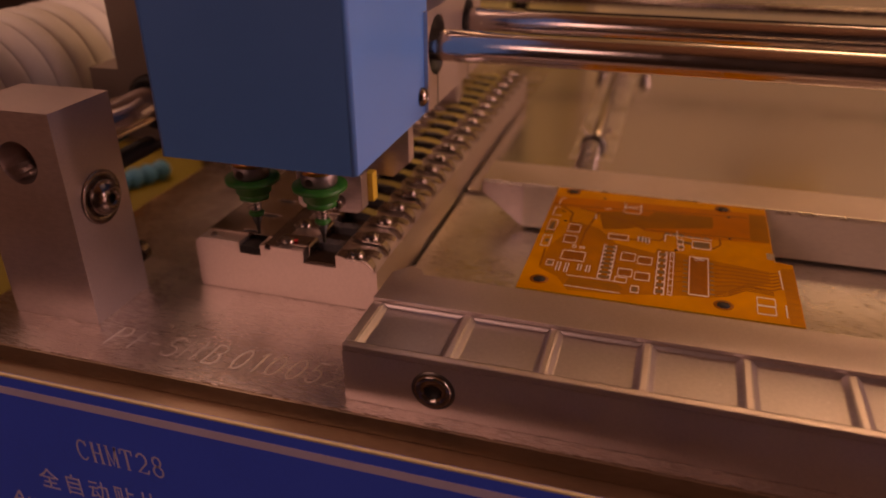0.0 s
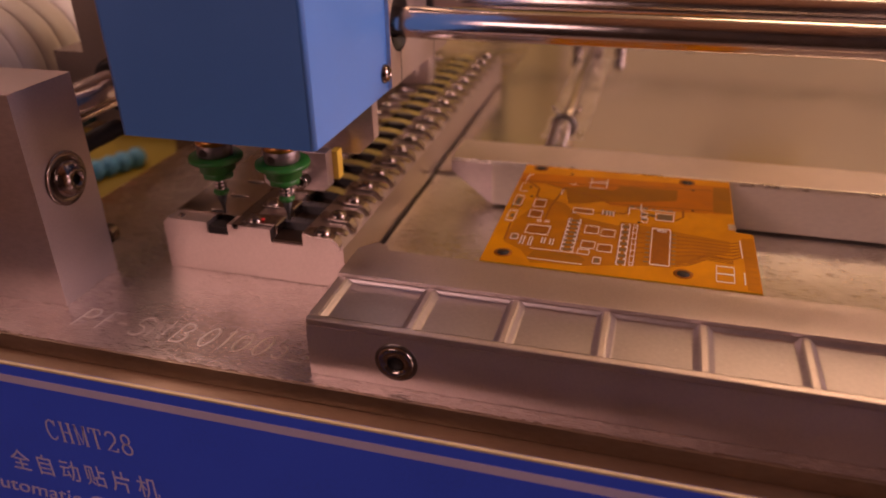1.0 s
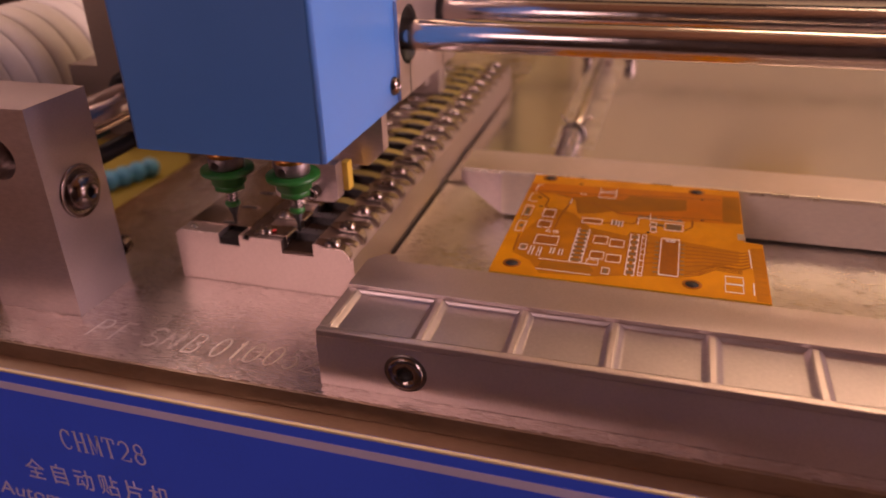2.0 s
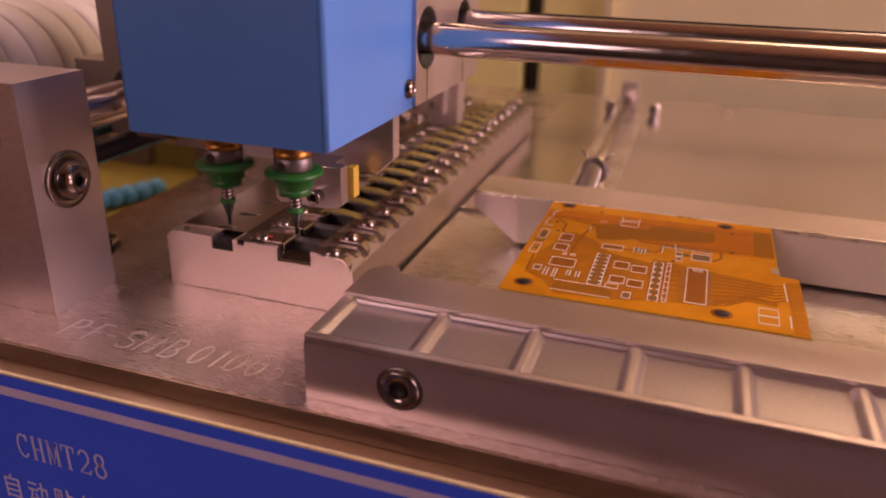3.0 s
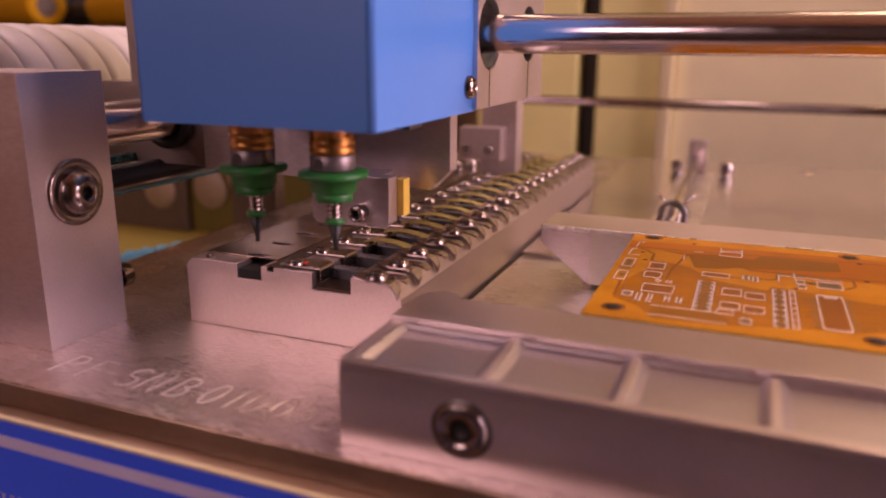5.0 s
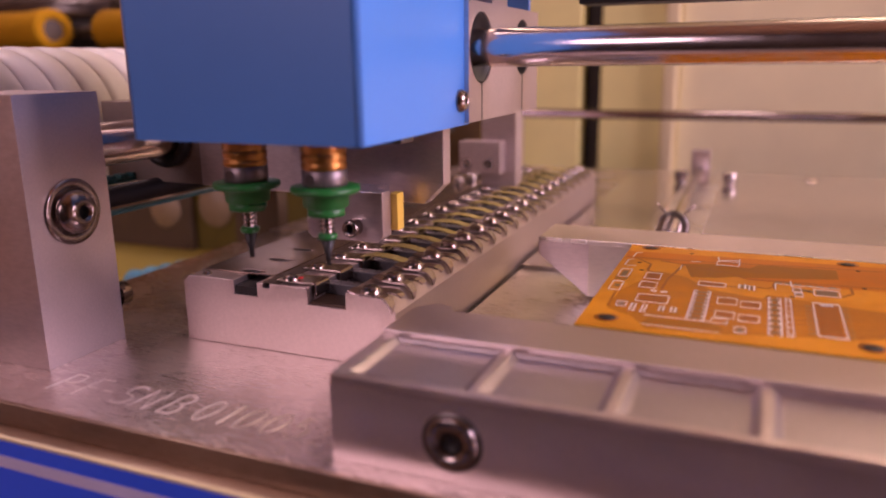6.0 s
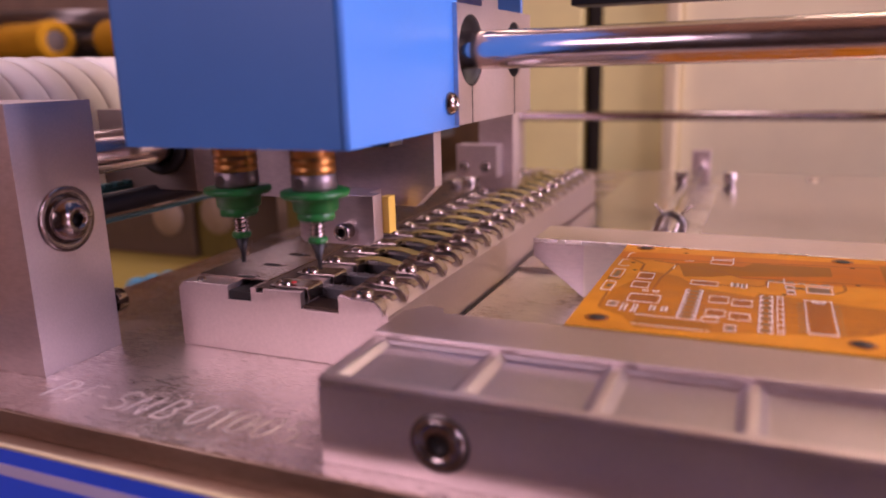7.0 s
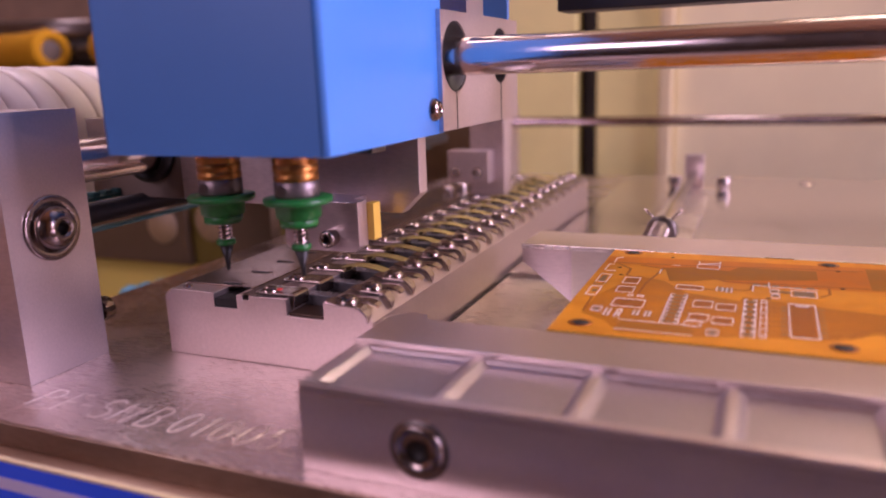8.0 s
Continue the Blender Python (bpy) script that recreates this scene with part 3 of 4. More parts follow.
for points in ([(-2.50, 15.36), (-1.4, 15.42), (0.4, 15.66), (1.34, 15.72)], [(-1.93, 15.28), (-0.9, 14.88), (-0.58, 14.60), (1.34, 14.72)], [(-2.30, 15.3), (-2.05, 15.0), (-2.05, 14.6), (-1.92, 14.5)], [(-1.55, 15.2), (-1.62, 14.7), (-1.70, 14.2), (-1.72, 13.6)], [(-0.48, 14.2), (-0.30, 14.18), (-0.22, 14.30), (-0.22, 14.5)], [(-0.87, 14.1), (-0.70, 14.12)], [(0.66, 14.1), (0.8, 14.3), (0.8, 14.62)], [(-2.30, 12.6), (-2.32, 13.3)]):
    copper_trace(points, 0.04)


def silk_line(xa, ya, xb, yb, w=0.018):
    d = math.hypot(xb - xa, yb - ya)
    u, v = -(yb - ya) / d * w / 2, (xb - xa) / d * w / 2
    bm = prism(bmesh.new(), [(xa + u, ya + v), (xa - u, ya - v), (xb - u, yb - v), (xb + u, yb + v)], "z", 1.136, 1.1405)
    return part("silkscreen_line", bm, SILK, board)


def silk_ladder(x0, y0, x1, y1, n):
    """A row of small two-pad parts: bracketed outlines with a dark pad in each."""
    step = (y1 - y0) / n
    for k in range(n):
        a, b = y0 + step * k + 0.012, y0 + step * (k + 1) - 0.012
        w = min(0.05, (x1 - x0) * 0.3)
        bm = bmesh.new()
        for x, inward in ((x0, w), (x1, -w)):
            box(bm, x - 0.008, x + 0.008, a, b, 1.136, 1.1405)
            for y in (a, b):
                box(bm, min(x, x + inward), max(x, x + inward), y - 0.009, y + 0.009, 1.136, 1.1402)
        part("silkscreen_outline", bm, SILK, board)
        film_patch("pad", x0 + 0.02, x1 - 0.02, (a + b) / 2 - step * 0.24, (a + b) / 2 + step * 0.24, PAD, 0.003)


# part outlines and pads
silk_box(-2.44, 13.98, -2.28, 14.58)
silk_box(-2.44, 13.98, -2.28, 14.12)
film_patch("pad", -2.40, -2.32, 14.14, 14.49, PAD, 0.002)
silk_box(-2.44, 13.39, -2.29, 13.85)
film_patch("pad", -2.39, -2.32, 13.56, 13.70, PAD, 0.002)
silk_box(-2.04, 14.13, -1.81, 14.47)
film_patch("pad", -2.01, -1.84, 14.16, 14.44, TRACE, 0.002)
silk_box(-2.05, 13.65, -1.81, 13.95)
film_patch("pad", -2.02, -1.84, 13.68, 13.92, TRACE, 0.002)
silk_box(-0.94, 13.21, -0.69, 13.51)
film_patch("pad", -0.91, -0.72, 13.24, 13.48, TRACE, 0.002)
silk_box(-0.64, 13.15, -0.39, 13.43)
film_patch("pad", -0.61, -0.42, 13.18, 13.40, TRACE, 0.002)
silk_box(-0.94, 12.61, -0.70, 12.88)
film_patch("pad", -0.91, -0.73, 12.64, 12.85, TRACE, 0.002)
silk_box(-0.65, 12.55, -0.40, 12.82)
film_patch("pad", -0.62, -0.43, 12.58, 12.79, TRACE, 0.002)
silk_box(-1.99, 12.95, -1.57, 13.31)
film_patch("pad", -1.96, -1.60, 12.98, 13.28, TRACE, 0.002)
silk_box(-1.25, 14.03, -0.87, 14.24)
film_patch("pad", -1.22, -0.90, 14.06, 14.21, TRACE, 0.002)
silk_box(-1.85, 13.47, -1.78, 13.55)
silk_box(-1.71, 13.47, -1.63, 13.54)
silk_box(-2.21, 12.66, -2.08, 12.86)
film_patch("pad", -2.18, -2.11, 12.69, 12.83, PAD, 0.002)
silk_ladder(-2.01, 12.49, -1.95, 12.83, 2)
silk_ladder(-1.86, 12.47, -1.81, 12.83, 2)
silk_ladder(-1.64, 12.61, -1.58, 12.84, 2)
silk_ladder(-1.49, 12.59, -1.43, 12.83, 2)
silk_line(-1.79, 12.38, -0.87, 12.38)
silk_line(-1.78, 12.01, -0.84, 12.00)
silk_ladder(-1.27, 12.41, -1.05, 13.75, 8)
silk_ladder(-0.69, 14.05, -0.60, 14.28, 2)
silk_ladder(-0.55, 14.01, -0.48, 14.26, 2)
film_patch("pad", -0.66, -0.51, 14.08, 14.23, PAD, 0.002)
silk_box(-0.97, 12.37, -0.77, 12.55)
silk_box(-0.68, 12.09, -0.55, 12.31)
film_patch("pad", -0.65, -0.58, 12.12, 12.28, PAD, 0.002)
silk_box(-1.06, 15.31, -0.73, 15.58)
silk_line(-1.06, 15.59, -0.72, 15.70)
silk_line(-1.06, 15.80, -1.03, 15.52)
silk_line(-0.73, 15.80, -0.72, 15.38)
silk_line(-2.39, 15.37, -2.38, 15.69)
silk_line(-2.38, 15.69, -2.29, 15.72)
silk_line(-2.44, 14.82, -2.43, 15.21)
silk_line(-2.43, 15.21, -2.35, 15.23)
silk_line(-2.41, 14.80, -2.26, 14.82)
silk_line(-1.58, 14.83, -1.58, 15.08)
silk_line(-1.46, 15.39, -1.32, 15.42)
silk_ladder(-0.29, 12.13, -0.14, 13.74, 7)
silk_box(-0.08, 12.17, -0.01, 13.75)
for k in range(7):
    silk_line(-0.08, 12.27 + 0.226 * k, -0.01, 12.27 + 0.226 * k)
silk_box(0.26, 12.29, 0.58, 13.68, 0.014)
film_patch("pad", 0.29, 0.55, 12.32, 13.65, TRACE, 0.002)
silk_box(0.35, 13.57, 0.50, 13.63)
silk_box(1.33, 11.97, 1.61, 12.23)
silk_box(1.34, 12.25, 1.62, 12.50)
silk_line(1.77, 13.56, 1.78, 12.88)
silk_line(1.78, 12.35, 1.77, 11.95)
silk_box(0.30, 14.06, 0.63, 14.36)
film_patch("pad", 0.33, 0.60, 14.09, 14.33, PAD, 0.002)
silk_box(0.05, 13.91, 0.15, 14.10)
silk_box(0.03, 14.15, 0.14, 14.35)
silk_line(-0.20, 14.49, 0.66, 14.47)
silk_line(-0.20, 14.49, -0.20, 14.18)
silk_line(0.01, 14.70, 0.02, 14.39)
film_patch("pad", -0.21, -0.11, 14.50, 14.59, PAD, 0.003)
film_patch("pad", -0.07, 0.03, 14.50, 14.59, PAD, 0.003)
film_patch("pad", 0.05, 0.15, 14.50, 14.59, PAD, 0.003)
film_patch("pad", 0.20, 0.30, 14.47, 14.56, PAD, 0.003)
film_patch("pad", 0.35, 0.45, 14.47, 14.56, PAD, 0.003)
film_patch("pad", 0.51, 0.61, 14.49, 14.58, PAD, 0.003)
film_patch("pad", 0.03, 0.13, 14.21, 14.30, PAD, 0.003)
film_patch("pad", 0.04, 0.14, 13.99, 14.08, PAD, 0.003)
film_patch("pad", 0.15, 0.25, 14.20, 14.29, PAD, 0.003)
film_patch("pad", 0.20, 0.30, 14.18, 14.27, PAD, 0.003)
for k in range(8):
    film_patch("pad", 0.155, 0.245, 12.34 + 0.161 * k, 12.39 + 0.161 * k, PAD, 0.003)
    film_patch("pad", 0.585, 0.675, 12.36 + 0.158 * k, 12.41 + 0.158 * k, PAD, 0.003)
part("edge_pad", box(bmesh.new(), 1.60, 1.735, 13.95, 14.20, 1.1, 1.141, 0.01), SATIN, board, "bright tinned edge pad")
for k in range(9):
    film_patch("edge_finger", 1.82, 1.99, 11.97 + 0.2 * k, 12.05 + 0.2 * k, MASKDARK, 0.002)

# ---- feeder block ----
feeder = thing("feeder_block", (-7.1, 19, 0), "aluminium tape feeder block with rows of claw plates and dome screws", "tape feeder")
TOP = 1.09
bm = prism(bmesh.new(), [(-9.0, 0.003), (-5.2, 0.003), (-5.2, 0.86), (-5.24, 0.92), (-5.38, TOP), (-6.02, TOP), (-6.02, 0.83), (-6.67, 0.83), (-6.67, TOP), (-7.35, TOP), (-7.35, 1.02), (-7.47, 1.02), (-7.47, TOP), (-7.58, TOP), (-7.58, 0.86), (-8.02, 0.86), (-8.02, TOP), (-8.88, TOP), (-9.0, 0.98)], "y", 12.0, 26.2, 0.008)
part("body", bm, BLOCKALU, feeder)
# Black block fills the slot to give its deep shade.
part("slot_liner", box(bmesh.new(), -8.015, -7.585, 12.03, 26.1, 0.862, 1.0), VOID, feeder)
cover_plate = part("cover_plate", box(bmesh.new(), -8.86, -7.50, 12.366, 13.108, TOP + 0.002, TOP + 0.03, 0.004), COVERPLATE, feeder)
part("oily_strip", box(bmesh.new(), -7.495, -7.20, 12.04, 26.1, TOP + 0.0012, TOP + 0.012), DARKBROWN, feeder, "dark brown strip beside the latches")
slit = part("slit", lathe(bmesh.new(), [(0.0, 0.0335), (0.19, 0.0335), (0.19, 0.0315)], (0, 0, TOP), "z", 20), VOID, feeder, base=(0, 0, TOP))
slit.scale, slit.location = (1.0, 0.26, 1.0), Vector((-7.98, 12.44, TOP)) * CM - feeder.location
lip = part("slit_lip", box(bmesh.new(), -8.20, -7.76, 12.50, 12.52, TOP + 0.03, TOP + 0.042, 0.003), SPRINGSTEEL, feeder)
for k in range(1, 18):
    again(cover_plate, 0, 0.75 * k)
    again(slit, 0, 0.75 * k)
    again(lip, 0, 0.75 * k)
part("pin", lathe(bmesh.new(), [(0.0, 0.05), (0.05, 0.045), (0.075, 0.0)], (-8.65, 12.16, TOP), "z", 18), STEEL, feeder)


def dome_screw(x, y, z, r, parent, mat=STEEL):
    bm = lathe(bmesh.new(), [(0.0, 0.62 * r), (0.22 * r, 0.60 * r), (0.26 * r, 0.42 * r), (0.34 * r, 0.60 * r), (0.62 * r, 0.52 * r), (0.88 * r, 0.32 * r), (r, 0.06 * r), (r, 0.0)], (x, y, z), "z", 20)
    bmesh.ops.recalc_face_normals(bm, faces=bm.faces)
    return part("dome_screw", bm, mat, parent)


def bent_prong(bm, y0, y1, z, t, run, tip):
    """A tongue that leaves the plate level and curls down along its length."""
    rows = []
    for k, (x, drop, narrow) in enumerate(run):
        a, b = y0 + (tip - y0) * narrow, y1 + (tip - y1) * narrow
        rows.append([bm.verts.new(q) for q in ((x, a, z - drop), (x, b, z - drop), (x - t * 0.6, b, z - drop - t), (x - t * 0.6, a, z - drop - t))])
    for one, two in zip(rows, rows[1:]):
        for k in range(4):
            bm.faces.new((one[k], one[(k + 1) % 4], two[(k + 1) % 4], two[k]))
    bm.faces.new(rows[0]), bm.faces.new(rows[-1][::-1])


def claw(y):
    """A sprung plate: one tongue stays level with a bent lip, the other curls down over the block's edge."""
    z, t = TOP + 0.06, 0.03
    flat = [(-5.95, -0.10), (-5.72, -0.20), (-5.45, -0.22), (-5.38, -0.22), (-5.38, 0.24), (-5.45, 0.24), (-5.72, 0.18), (-5.95, 0.12)]
    bm = bmesh.new()
    prism(bm, [(a, y + b) for a, b in flat], "z", z - t, z)
    bent_prong(bm, y - 0.22, y - 0.02, z, t, [(-5.385, 0.0, 0.0), (-5.31, 0.02, 0.0), (-5.25, 0.07, 0.05), (-5.20, 0.14, 0.2), (-5.18, 0.22, 0.75)], y - 0.22)
    bent_prong(bm, y + 0.05, y + 0.24, z, t, [(-5.385, 0.0, 0.0), (-5.30, 0.005, 0.0), (-5.22, 0.03, 0.1), (-5.17, 0.075, 0.35)], y + 0.20)
    bmesh.ops.recalc_face_normals(bm, faces=bm.faces)
    return part("claw_plate", bm, SPRINGSTEEL, feeder)


part("channel_tape", box(bmesh.new(), -6.655, -6.035, 12.04, 26.1, 0.832, 0.875), DARKBROWN, feeder, "dark tape left in the feeder channel")
# Coloured dot stands in for a small red light on the latch.
part("paint_dot", lathe(bmesh.new(), [(0.0, 0.012), (0.045, 0.01), (0.05, 0.0)], (-6.93, 12.24, TOP + 0.075), "z", 12), material("red_light_colour", (0.6, 0.02, 0.02), 0.4), feeder, "small red light spot drawn as a coloured dot")
first = claw(12.05)
dome_screw(-5.60, 12.02, TOP + 0.06, 0.165, first)
inner = part("latch_plate", prism(bmesh.new(), [(-7.30, TOP + 0.014), (-6.62, TOP + 0.014), (-6.62, 0.93), (-6.59, 0.93), (-6.585, TOP + 0.02), (-6.61, TOP + 0.052), (-6.66, TOP + 0.06), (-6.9, TOP + 0.05), (-7.30, TOP + 0.045)], "y", 12.12, 12.52, 0.01), STEEL, feeder)
dome_screw(-7.08, 12.2, TOP + 0.05, 0.14, inner)
rib = part("tape_stop", box(bmesh.new(), -6.66, -6.03, 12.50, 12.72, 0.832, 1.04, 0.01), GREYTAPE, feeder, "dark pocket tape end")
for k in range(1, 19):
    again(first, 0, 0.752 * k)
    if k < 18:
        again(inner, 0, 0.752 * k)
        again(rib, 0, 0.752 * k)


def tape_strip(y):
    pts = [(-6.74, 0.06), (-6.55, 0.095), (-6.35, 0.10), (-6.15, 0.08), (-5.93, 0.03)]
    bm = bmesh.new()
    prism(bm, [(x, TOP + z) for x, z in pts] + [(x, TOP + z - 0.012) for x, z in pts[::-1]], "y", y - 0.12, y + 0.12)
    return part("tape_strip", bm, TAPE, feeder, "olive plastic carrier tape end")


strip = tape_strip(13.9)
for k in range(1, 16):
    again(strip, 0, 0.752 * k)

# ---- left front post of the guide ----
post = thing("guide_post", (-10.9, 10.9, 0), "brushed aluminium post clamping a steel guide shaft", "post")
part("body", holed_plate(bmesh.new(), -11.85, -10.0, 0.003, 4.0, "y", 10.15, 11.63, [(-10.86, 3.08, 0.39)]), BRUSHED, post)
socket_screw(post, (-10.0, 10.905, 2.26), "x", 0.34, 0.5, "screw", 1, 0.22, True)
socket_screw(post, (-10.12, 11.63, 0.72), "y", 0.2, 0.0, "screw", 1, 0.22)
yshaft = part("guide_shaft", lathe(bmesh.new(), [(0.0, 0.0), (0.34, 0.0), (0.37, 0.05), (0.37, 19.0), (0.0, 19.0)], (-10.86, 10.7, 3.08), "y", 40), CHROME)
tagged(yshaft, "polished round steel guide shaft held by the post", "guide shaft", "guide shafts")

# ---- gantry ----
gantry = thing("gantry_end", (-11, 14.8, 2.2), "grey aluminium end plate of the gantry with a black bearing", "gantry plate")
part("plate", prism(bmesh.new(), [(-12.4, 2.2), (-9.6, 2.2), (-9.6, 10), (-11.66, 10), (-11.66, 3.7), (-12.4, 3.7)], "y", 13.98, 15.6), DARKALU, gantry)
bm = lathe(bmesh.new(), [(0.375, 0.12), (0.42, -0.05), (0.52, -0.05), (0.58, 0.0), (0.58, 0.12)], (-10.86, 13.86, 3.08), "y", 36)
part("bearing", bm, BLACK, gantry, "black bearing seal")
for name, y, z in (("guide_shaft", 14.18, 4.57), ("guide_shaft", 16.35, 4.60)):
    s = part(name, lathe(bmesh.new(), [(0.0, 0.0), (0.27, 0.0), (0.29, 0.03), (0.29, 34.0), (0.0, 34.0)], (-10.4, y, z), "x", 40), CHROME)
    tagged(s, "polished round steel shaft crossing above the circuit board", "guide shaft", "guide shafts")
beam = part("belt_guard", box(bmesh.new(), -4.0, 24, 17.8, 18.6, 5.40, 7.2, 0.04), BLACK)
tagged(beam, "black belt guard beam along the gantry", "beam")
lead = part("drive_rod", rod(bmesh.new(), (-11.2, 11.7, 2.10), (-11.2, 29, 2.02), 0.19, 28), BLACK)
tagged(lead, "black coated drive rod running below the guide shaft", "rod")
belt = thing("drive_belt", (-11.8, 14, 2.2), "teal toothed drive belt beside the dark rod", "belt")
part("strand", box(bmesh.new(), -11.92, -11.72, 11.7, 29, 2.20, 2.27, 0.01), TEAL, belt)
part("strand", box(bmesh.new(), -11.92, -11.72, 11.7, 29, 1.62, 1.69, 0.01), TEAL, belt)
ridge = part("tooth", box(bmesh.new(), -11.92, -11.72, 11.8, 11.98, 2.27, 2.36, 0.02), TEAL, belt)
for k in range(1, 13):
    again(ridge, 0, 0.3 * k)

# ---- placement head ----
head = thing("placement_head", (-6.4, 12.5, 1.7), "blue covered placement head with two green nozzles", "placement head")


def rounded(cx, cy, r, start, n=6):
    return [(cx + r * math.cos(radians(start + 90 * k / n)), cy + r * math.sin(radians(start + 90 * k / n))) for k in range(n + 1)]


outer = rounded(-8.10 + 0.08, 10.32 + 0.08, 0.08, 180) + rounded(-4.74 - 0.08, 10.32 + 0.08, 0.08, 270)
outer += [(-4.74, 13.78), (-4.84, 13.78)] + rounded(-4.84 - 0.05, 10.42 + 0.05, 0.05, 270)[::-1] + rounded(-8.0 + 0.05, 10.42 + 0.05, 0.05, 180)[::-1] + [(-8.0, 13.78), (-8.10, 13.78)]
bm = prism(bmesh.new(), outer, "z", 3.43, 11.0)
cover = part("cover", bm, BLUE, head, "smooth powder-coated blue sheet cover")
for f in cover.data.polygons:
    f.use_smooth = abs(f.normal.z) < 0.5 and f.area < 0.0004
part("back_cover", box(bmesh.new(), -8.05, -4.86, 17.35, 17.47, 5.25, 11), BLUE, head)
part("slider", holed_plate(bmesh.new(), 13.6, 17.35, 3.46, 5.25, "x", -7.95, -4.67, [(14.18, 4.57, 0.54), (16.35, 4.60, 0.48)]), BRUSHED, head)
part("slider_neck", box(bmesh.new(), -7.9, -4.75, 14.9, 15.7, 5.25, 11.0), BRUSHED, head)
for y, z, r in ((14.18, 4.57, 0.539), (16.35, 4.60, 0.479)):
    b = lathe(bmesh.new(), [(0.30, -0.25), (r, -0.12), (r, -0.02), (r - 0.03, -0.02), (r - 0.05, -0.10), (0.31, -0.2)], (-4.67, y, z), "x", 36)
    part("bearing", b, VOID, head, "black bearing bore")
    part("clamp_slit", box(bmesh.new(), -7.9, -4.667, y - 0.015, y + 0.015, 3.457, z - r + 0.02), VOID, head)
socket_screw(head, (-4.74, 13.40, 3.80), "x", 0.17, 0.0, "screw", 1, 0.12, True)
part("base_bar", box(bmesh.new(), -6.9, -5.0, 11.9, 12.3, 3.3, 3.5, 0.02), DARKSTEEL, head)
part("arm_plate", prism(bmesh.new(), [(-9.55, 2.32), (-5.3, 2.23), (-4.97, 2.55), (-4.97, 3.45), (-9.55, 3.45)], "y", 13.3, 13.58, 0.012), BRUSHED, head)
bracket = part("bracket", prism(bmesh.new(), [(-6.92, 1.84), (-6.84, 1.76), (-5.72, 1.76), (-5.62, 1.84), (-5.62, 2.52), (-6.92, 2.52)], "y", 12.5, 12.78, 0.012), BRUSHED, head)
part("bracket_arm", box(bmesh.new(), -6.6, -5.9, 12.78, 13.3, 2.3, 2.5), BRUSHED, bracket)
part("label", box(bmesh.new(), -5.66, -5.52, 12.80, 13.02, 1.90, 2.46, 0.01), YELLOW, bracket, "small yellow label")
socket_screw(head, (-6.08, 12.5, 1.98), "y", 0.13, 0.0, "screw", -1, 0.2)


def nozzle(x):
    y = 11.4
    n = thing("nozzle", (x, y, 1.69), "", "")
    n.parent = head
    n.location = Vector((x, y, 1.69)) * CM - origin(head)
    part("holder", lathe(bmesh.new(), [(0.0, 2.74), (0.29, 2.74), (0.305, 2.78), (0.305, 2.95), (0.285, 2.97)], (x, y, 0.04), "z", 32), DULLSTEEL, n, "dull grey steel nozzle holder")
    part("collar", lathe(bmesh.new(), [(0.28, 2.96), (0.305, 2.97), (0.305, 3.05), (0.285, 3.065), (0.305, 3.08), (0.305, 3.17), (0.285, 3.185), (0.305, 3.20), (0.305, 3.6)], (x, y, 0.04), "z", 32), COPPER, n, "copper coloured collar rings")
    part("index_dot", rod(bmesh.new(), (x - 0.04, y - 0.312, 2.90), (x - 0.04, y - 0.29, 2.90), 0.07), DARKSTEEL, n)
    part("flange", lathe(bmesh.new(), [(0.0, 2.44), (0.26, 2.44), (0.305, 2.47), (0.315, 2.62), (0.43, 2.645), (0.462, 2.665), (0.468, 2.70), (0.46, 2.735), (0.30, 2.745), (0.0, 2.745)], (x, y, 0.04), "z", 40), GREEN, n, "green plastic flange")
    part("hexagon", lathe(bmesh.new(), [(0.0, 2.33), (0.25, 2.33), (0.285, 2.36), (0.285, 2.45), (0.0, 2.45)], (x, y, 0.04), "z", 6), GREEN, n, "green hexagonal nut below the flange")
    part("stem", lathe(bmesh.new(), [(0.075, 2.42), (0.075, 2.08)], (x, y, 0.04), "z", 20), CHROME, n)
    turns = [(x + 0.095 * math.cos(2 * math.pi * k / 12), y + 0.095 * math.sin(2 * math.pi * k / 12), 2.13 + 0.31 * k / 60) for k in range(61)]
    part("spring", sweep(bmesh.new(), turns, 0.013, 6), STEEL, n)
    part("ring", lathe(bmesh.new(), [(0.0, 2.01), (0.12, 2.01), (0.135, 2.03), (0.135, 2.07), (0.12, 2.09), (0.0, 2.09)], (x, y, 0.04), "z", 24), GREEN, n)
    part("tip", lathe(bmesh.new(), [(0.0, 1.64), (0.030, 1.64), (0.038, 1.78), (0.10, 2.01), (0.0, 2.02)], (x, y, 0.04), "z", 24), BLACK, n, "black tapered tip")


nozzle(-5.90)
nozzle(-7.17)

# ---- spring rod behind the clamp ----
plunger = thing("spring_plunger", (-2.3, 20, 0.12), "steel spring rod between the clamp and a small block", "spring rod")
part("rod", rod(bmesh.new(), (-2.2, 17.5, 0.62), (-2.45, 30.6, 0.62), 0.13), CHROME, plunger)
turns = [(-2.22 - 0.008 * k / 10 + 0.24 * math.cos(2 * math.pi * k / 12), 17.6 + 2.9 * k / 130, 0.62 + 0.24 * math.sin(2 * math.pi * k / 12)) for k in range(131)]
part("spring", sweep(bmesh.new(), turns, 0.045, 6), STEEL, plunger)
part("stop_ring", lathe(bmesh.new(), [(0.13, 0.0), (0.32, 0.02), (0.36, 0.12), (0.32, 0.25), (0.13, 0.28)], (-2.27, 20.5, 0.62), "y", 28), DARKSTEEL, plunger)
